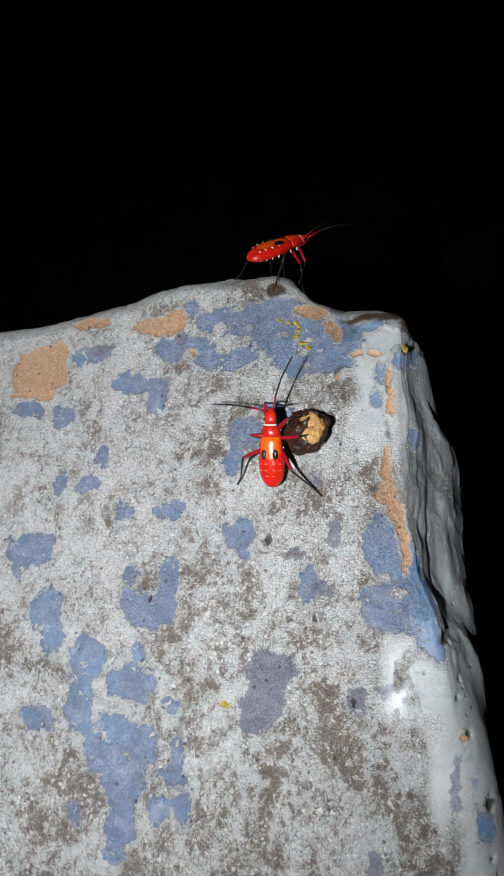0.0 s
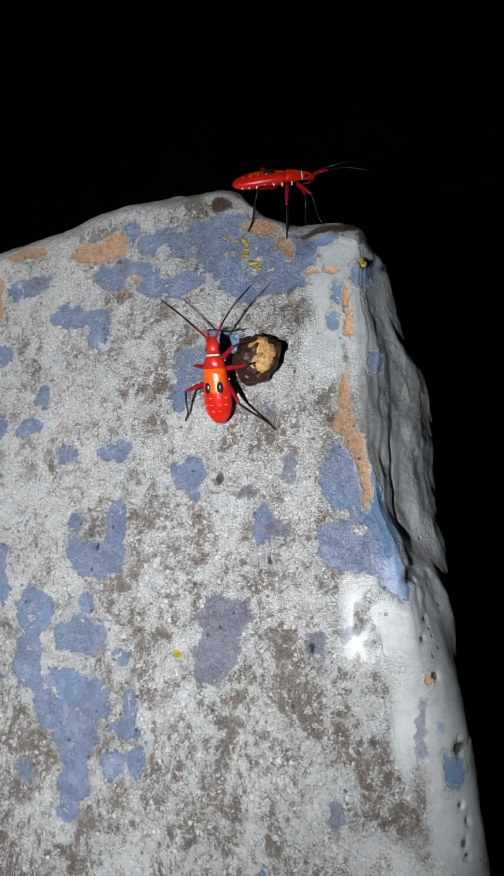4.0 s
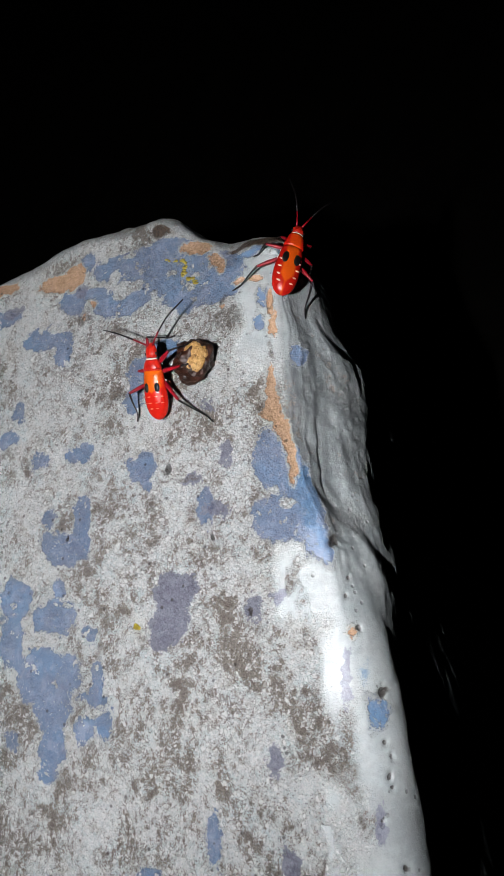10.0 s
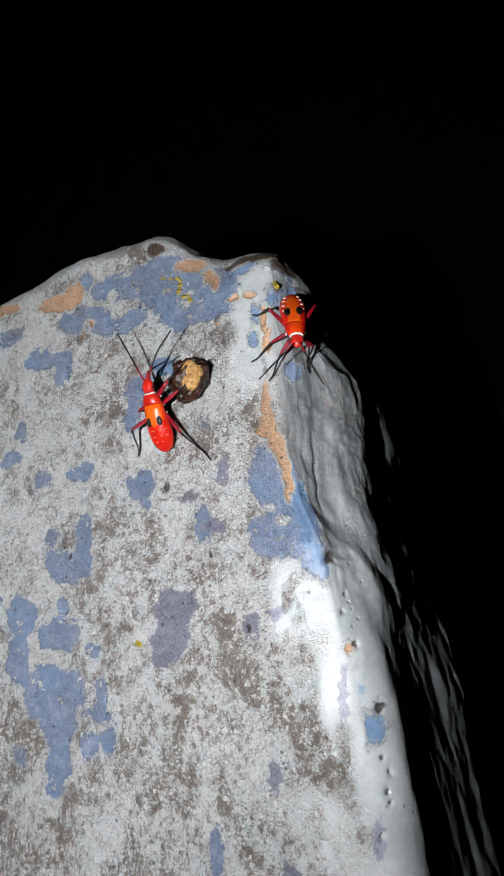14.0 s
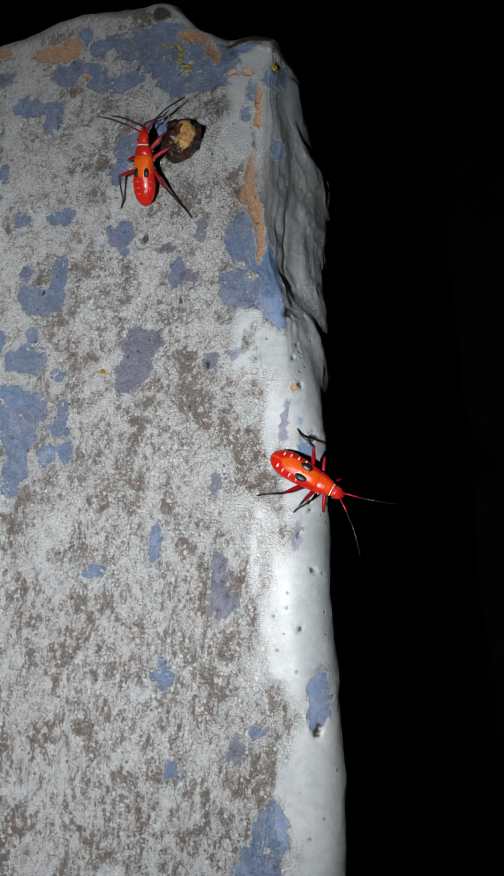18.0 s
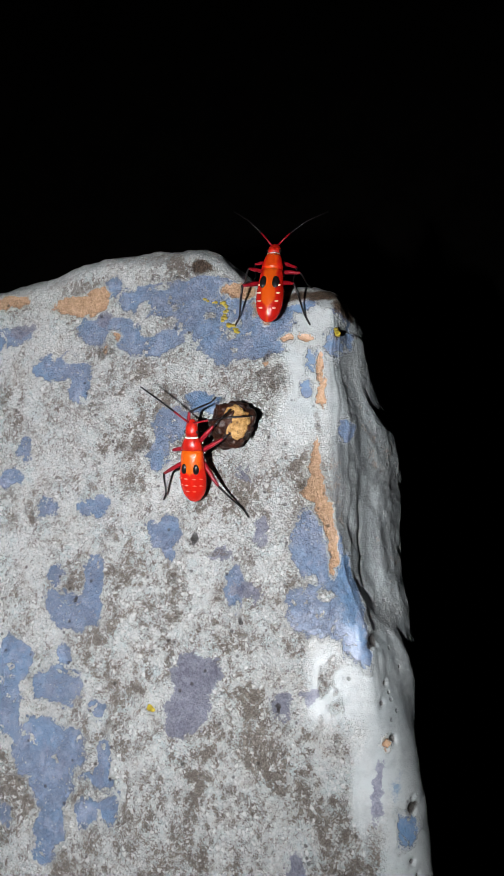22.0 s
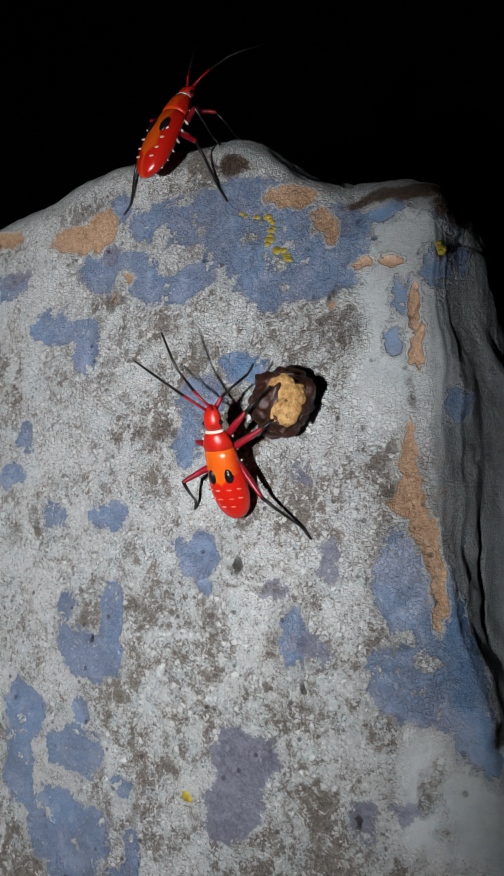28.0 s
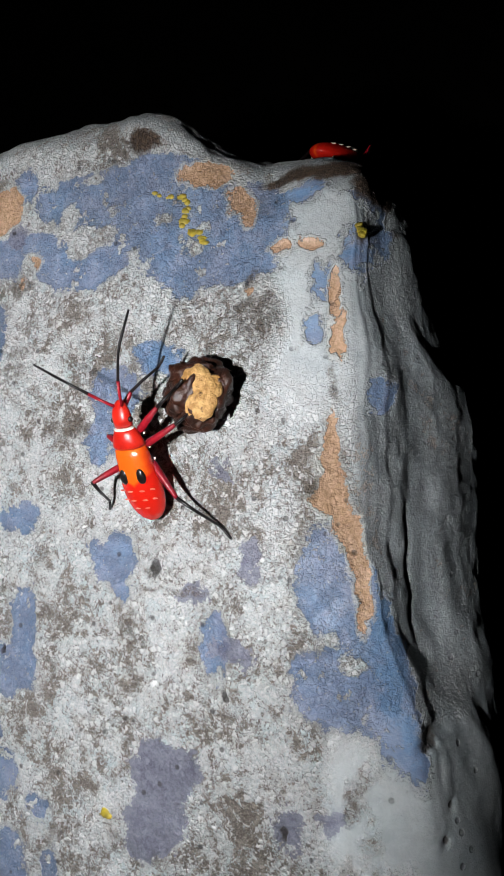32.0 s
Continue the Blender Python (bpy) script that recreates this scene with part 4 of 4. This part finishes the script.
    for y, h, w in ((-1.0, 3.9, 1.1), (-2.35, 3.83, 1.1), (-3.6, 3.62, 1.0)):
        part("segment_line", tube([(-w, y, h - 0.32), (-w * 0.5, y - 0.05, h - 0.05), (0, y - 0.08, h + 0.02), (w * 0.5, y - 0.05, h - 0.05), (w, y, h - 0.32)], [0.05] * 5, 6), RED, root, "thin raised seam between segments")
    feelers = [antenna(root, s) for s in (-1, 1)]
    for ob in root.children:
        ob.location.z += lift * MM
    made = [leg(root, base, thigh, shin, thick) for base, thigh, shin, thick, foot, hint in legs]
    tagged(root, label, "insect", "red bugs on the ledge")
    return root, made, feelers


# each leg: base, thigh, shin, half thickness, foot on level ground, way the knee bends
STANCE = []
for s in (-1, 1):
    STANCE += [((s * 0.8, 3.5, 3.2), 2.7, 4.6, 0.31, (s * 3.2, 7.0, 0), (s * 0.5, 0.3, 1)),
               ((s * 1.1, 2.0, 3.1), 3.0, 4.8, 0.32, (s * 5.2, 1.4, 0), (s * 0.4, 0, 1)),
               ((s * 1.2, 0.3, 3.1), 3.9, 6.6, 0.35, (s * 5.6, -5.6, 0), (s * 0.5, 0, 1))]
PITCH = 22.0  # the feeding bug rears up at the seed


def level(x, y, z):
    """A place given on level ground, in the reared bug's own space."""
    p = Matrix.Rotation(radians(-PITCH), 3, "X") @ Vector((x, y, z - 3.95))
    return (p.x, p.y, p.z + 2.6)


FEEDING = [((-0.7, 4.3, 2.3), 2.8, 4.4, 0.3, level(3.2, 6.6, 5.2), (-1.0, 0.9, 0.8)),
           ((-1.2, 1.8, 2.1), 2.2, 4.4, 0.33, level(-2.3, 2.3, 0.1), (-0.2, 0.3, 1)),
           ((-1.3, -0.2, 2.1), 3.6, 6.2, 0.34, level(-6.2, -5.0, 0.1), (-0.3, 0.5, 1)),
           ((1.0, 2.9, 2.3), 3.1, 3.4, 0.36, level(5.6, 5.0, 5.2), (0.3, 0.5, 1)),
           ((1.2, 1.5, 2.2), 3.7, 2.6, 0.34, level(6.3, 2.3, 3.9), (0.3, 0, 1)),
           ((1.3, 0.0, 2.1), 4.3, 6.4, 0.34, level(7.4, -6.6, 0.1), (0.2, -0.6, 1))]
FEEDER, FEEDER_LEGS, FEEDER_FEELERS = bug("glossy red and orange wingless bug feeding at the brown seed", FEEDING, ((-2.3, 0.62), (-3.3, 0.6), (-4.2, 0.5), (-2.3, 1.55), (-3.3, 1.45)), BACK_FED, RED, [-6.1, -0.9, 1.9, 3.5, 6.1], 0.0, 0.95, 1.04)
WALKER, WALKER_LEGS, WALKER_FEELERS = bug("orange bug with red margins and white dashes walking the rim", STANCE, ((-0.9, 1.35), (-2.1, 1.36), (-3.3, 1.2), (-4.3, 0.95)), BACK_LEAN, SHIELD_LEAN, [-6.1, -0.5, 1.9, 4.2, 6.1], 1.4, 1.18, 1.06)

FEEDER.scale = (0.92, 0.92, 0.92)
WALKER.scale = (0.94, 0.94, 0.94)

# seconds, place in millimetres, turn in degrees
WALKER_PATH = [
    (0, -6.6, 31.6, -0.0, -29, -18, -42),
    (0.5, -7.7, 31.5, -0.6, -32, -19, -29),
    (1, -7.6, 31.4, -0.5, -27, -15, -32),
    (1.5, -8.7, 31.4, -0.3, -29, -8, -19),
    (2, -9.3, 31.3, -0.1, -27, -2, -8),
    (2.5, -8.5, 31.1, -0.0, -21, -3, -5),
    (3.5, -1.5, 28.9, -0.8, -20, -28, -48),
    (4.5, 4.5, 26.1, -3.1, -7, -55, -97),
    (5, 12.2, 23.4, -5.4, 4, -48, -116),
    (5.5, 15.3, 18.4, -2.5, -3, -45, -125),
    (6, 14.9, 18.0, -2.3, -5, -45, -130),
    (6.5, 16.9, 15.0, -4.9, 8, -17, -167),
    (7, 17.0, 13.3, -5.0, 8, -20, -169),
    (7.5, 15.4, 18.0, -3.7, -43, 15, -106),
    (8, 15.0, 18.1, -3.5, -35, 24, -97),
    (8.5, 14.7, 17.2, -3.4, -25, 21, -62),
    (9, 14.7, 16.7, -2.0, -9, 11, -46),
    (9.5, 13.2, 16.7, -0.9, -12, 34, -36),
    (10, 13.0, 17.0, -0.5, -8, 34, -18),
    (10.5, 13.6, 16.9, -1.2, -9, 30, -15),
    (11, 15.2, 18.7, -4.5, -32, 43, -46),
    (11.5, 15.3, 17.3, -4.3, -38, 29, -59),
    (12, 15.9, 16.9, -5.3, -44, 26, -55),
    (12.5, 16.1, 16.7, -4.8, -38, 16, -59),
    (13, 15.1, 16.2, -3.6, -37, 7, -110),
    (13.5, 16.5, 14.5, -2.9, -11, 9, -135),
    (14, 15.2, 8.9, -1.9, 25, -20, -176),
    (14.5, 9.9, 0.0, 0.1, 19, -17, 152),
    (15.5, 15.4, -16.9, -0.2, 5, -5, 178),
    (16.5, 21.7, -33.6, -0.8, 6, 0, -149),
    (17, 19.7, -45.6, -0.4, 4, 0, 165),
    (17.5, 22.1, -47.2, -0.7, 9, 4, -149),
    (18, 24.1, -47.5, -1.5, -5, -7, -115),
    (18.5, 20.9, -42.2, -0.6, -1, -8, -66),
    (19, 19.5, -32.3, -0.5, 8, 8, -3),
    (19.5, 12.5, -14.9, -0.0, 2, 7, 15),
    (20, 10.4, 0.4, -0.1, 15, 6, 2),
    (20.5, 9.6, 11.9, -0.0, 4, 8, 9),
    (21, 4.9, 19.6, -0.2, -2, 5, 44),
    (21.5, 3.9, 22.9, -1.0, 0, 0, 11),
    (22, 4.1, 23.7, -1.3, -1, 2, -2),
    (22.5, 3.8, 23.4, -1.2, -2, 7, 0),
    (23, 3.7, 22.5, -0.9, -1, 5, 27),
    (23.5, 3.2, 22.8, -0.7, 1, 7, 43),
    (24, 3.0, 21.7, -0.5, -4, 20, 42),
    (24.5, 2.9, 22.6, -0.4, -12, 21, 41),
    (25, 1.3, 24.0, -0.2, 11, -6, 62),
    (25.5, -8.1, 24.0, 0.6, -10, -1, 82),
    (26.5, -13.6, 26.2, 0.6, -15, 12, 45),
    (27.5, -17.3, 28.3, 0.8, -19, 27, 2),
    (28, -12.5, 29.4, 0.2, -20, -11, -10),
    (28.5, -7.0, 29.2, 0.9, -44, -4, -25),
    (29, -7.7, 28.8, 1.3, -31, -2, -26),
    (29.5, -8.7, 30.3, 0.4, -20, -5, -14),
    (30, -8.4, 30.3, 0.4, -19, -4, -14),
    (30.5, -5.3, 30.2, -0.9, -48, -5, -38),
    (31, 0.5, 29.4, -5.6, -81, -10, -12),
    (31.5, 3.8, 26.9, -9.8, -84, -15, -12),
    (32, 6.8, 26.7, -16.2, -81, -16, -14),
]
FEEDER_PATH = [
    (0, -4.5, 1.8, 1.6, 23, 0, 0),
    (2.5, -4.3, 1.7, 1.6, 23, -0, -1),
    (4.5, -5.0, 1.6, 1.6, 24, 0, 1),
    (6, -5.2, 1.6, 1.6, 24, 0, 1),
    (9, -5.3, 1.8, 1.6, 23, -0, -3),
    (12, -5.1, 1.8, 1.6, 24, -0, -4),
    (12.5, -3.8, -1.1, 1.6, 25, -0, -3),
    (14.5, -4.8, -0.3, 1.6, 25, 0, 5),
    (16.5, -4.9, -0.7, 1.6, 23, -0, -1),
    (19, -4.7, -0.6, 1.6, 24, -0, -2),
    (21.5, -4.5, -0.5, 1.6, 23, -0, -3),
    (23, -4.5, -0.6, 1.6, 25, -0, -1),
    (25.5, -4.7, -0.8, 1.6, 25, -0, -2),
    (28, -4.8, -0.8, 1.6, 26, 0, 4),
    (30, -5.0, -0.5, 1.6, 25, 0, 6),
    (32, -4.9, -0.9, 1.6, 27, 0, 4),
]
# seconds, left feeler, right feeler: degrees outwards
FEEDER_FEEL = [(0, 72, 12), (0.5, 62, 20), (1, 55, 28), (2, 42, 32), (2.5, 40, 34), (4.5, 36, 30), (5, 38, 34), (5.5, 60, 14), (6, 74, 5), (7, 74, -8), (8, 88, -18), (9, 84, -14), (10, 58, 32), (11, 74, 6),
               (12, 82, 66), (13, 52, 22), (14, 8, 32), (14.5, 16, 30), (16.5, 44, 34), (17, 52, 32), (18, 62, 44), (19, 58, 54), (20, 62, 20), (20.5, 22, -6), (21, 13, -4), (21.5, 18, 4), (22, 46, 70), (23, 66, 64),
               (24, 84, 36), (25, 40, 58), (25.5, 2, 4), (27.5, 40, -20), (28, 40, -36), (29, 20, 66), (29.5, 60, 30), (30, 84, -76), (31, 82, -78), (31.5, 70, -30), (32, 48, 10)]
WALKER_FEEL = [(0, 5, 5), (1, 10, 10), (2, 4, 25), (4.5, 10, 10), (5, 10, 10), (6, 10, 20), (7, 55, 20), (7.5, 70, 30), (8, 85, 35), (8.5, 12, 30), (9, 10, 20), (10, 10, 20), (11, 10, 55), (11.5, 10, 58), (12, 10, 10),
               (13, 45, 20), (14, 6, 30), (14.5, 33, 45), (16.5, 20, 30), (17, 33, 47), (18, 10, 30), (18.5, 20, 34), (19, 55, 8), (20, 20, 55), (21, 58, 10), (22, 38, 45), (23, 70, 20), (24, 62, 39), (25, 72, 36), (25.5, 50, 30),
               (27.5, 48, 30), (28, 10, 40), (28.5, 12, 12), (29, 60, 10), (29.5, 44, 2), (30, 20, 30), (30.5, 2, 12), (31, 10, 10), (32, 10, 10)]


def placed(ob, t):
    """Where a keyed thing stands at t seconds."""
    keys = ob.animation_data
    v = {(c.data_path, c.array_index): c.evaluate(frame(t)) for c in keys.action.layers[0].strips[0].channelbag(keys.action_slot).fcurves}
    q = Quaternion([v["rotation_quaternion", i] for i in range(4)]).normalized()
    return Matrix.LocRotScale(Vector([v["location", i] for i in range(3)]), q, ob.scale)


def foothold(m, foot):
    """The spot of the ledge under a foot of a bug that stands so."""
    down = (m.to_3x3() @ Vector((0, 0, -1))).normalized()
    p = m @ (Vector(foot) * MM)
    hit, place, _, _ = LEDGE.ray_cast(p - down * 3 * MM, down, distance=7 * MM)
    if not hit:
        _, place, _, _ = LEDGE.closest_point_on_mesh(m @ (Vector((foot[0] * 0.75, foot[1] * 0.8, -1)) * MM))
    return place


def bend(base, thigh, shin, foot, hint):
    """Turns of thigh and shin, both as matrices, that bring the foot to its place."""
    d = foot - base
    far = min(max(d.length, abs(shin - thigh) + 0.15), shin + thigh - 0.08)
    u = d.normalized()
    v = Vector(hint)
    v = (v - u * v.dot(u)).normalized()
    along = (thigh ** 2 - shin ** 2 + far ** 2) / (2 * far)
    knee = u * along + v * math.sqrt(max(thigh ** 2 - along ** 2, 0.0))
    f, s = knee.normalized(), (u * far - knee).normalized()
    n = f.cross(s).normalized()
    z = f.cross(n)
    turn = Matrix((f, n, z)).transposed().to_4x4()
    turn.translation = base * MM
    shank = Matrix.Rotation(math.atan2(-s.dot(z), s.dot(f)), 4, "Y")
    shank.translation = (thigh * MM, 0, 0)
    return turn, shank


def stride(ob, made, plan, held, reach):
    """Each foot stays where it stands until the body has gone on, then steps; held feet keep to the seed."""
    times = [round(0.2 * i, 2) for i in range(161)]
    where = {t: placed(ob, t) for t in times}
    for i, ((base, thigh, shin, _, foot, hint), objects) in enumerate(zip(plan, made)):
        spot, rows = None, ([], [], [])
        for k, t in enumerate(times):
            m = where[t]
            if i in held:
                spot = spot or m @ (Vector(foot) * MM)
            else:
                ideal = foothold(m, foot)
                gap = 9 if spot is None else (spot - ideal).length / MM
                if gap > reach * 1.7 or (gap > reach and (k + i) % 2):
                    spot = ideal.lerp(foothold(where[times[min(k + 1, 160)]], foot), 0.6) if k else ideal
            turn, shank = bend(Vector(base), thigh, shin, m.inverted() @ spot / MM, hint)
            for r, x in zip(rows, (turn, shank, shank)):
                r.append((t, x))
        for part_of, r in zip(objects, rows):
            walk(part_of, r)


def motions():
    walk(TORCH, [(t, BASE @ pose(METRES * x, METRES * y, METRES * z, 90 + pitch, roll, yaw) @ pose(*TORCH_PLACE)) for t, x, y, z, yaw, pitch, roll in ROWS])
    walk(WALKER, [(t, pose(x * MM, y * MM, z * MM, rx, ry, rz)) for t, x, y, z, rx, ry, rz in WALKER_PATH])
    walk(FEEDER, [(t, pose(x * MM, y * MM, z * MM, rx, ry, rz)) for t, x, y, z, rx, ry, rz in FEEDER_PATH])
    bpy.context.view_layer.update()
    stride(WALKER, WALKER_LEGS, STANCE, (), 1.5)
    stride(FEEDER, FEEDER_LEGS, FEEDING, (0, 3, 4), 2.2)
    for feelers, table, rise in ((WALKER_FEELERS, WALKER_FEEL, 6), (FEEDER_FEELERS, FEEDER_FEEL, 4)):
        for k, (ob, side) in enumerate(zip(feelers, (-1, 1))):
            o = ob.location.copy()
            walk(ob, [(r[0], pose(*o, rise * math.sin(1.7 * r[0] + k), 0, -side * (r[1 + k] - 14))) for r in table])


motions()
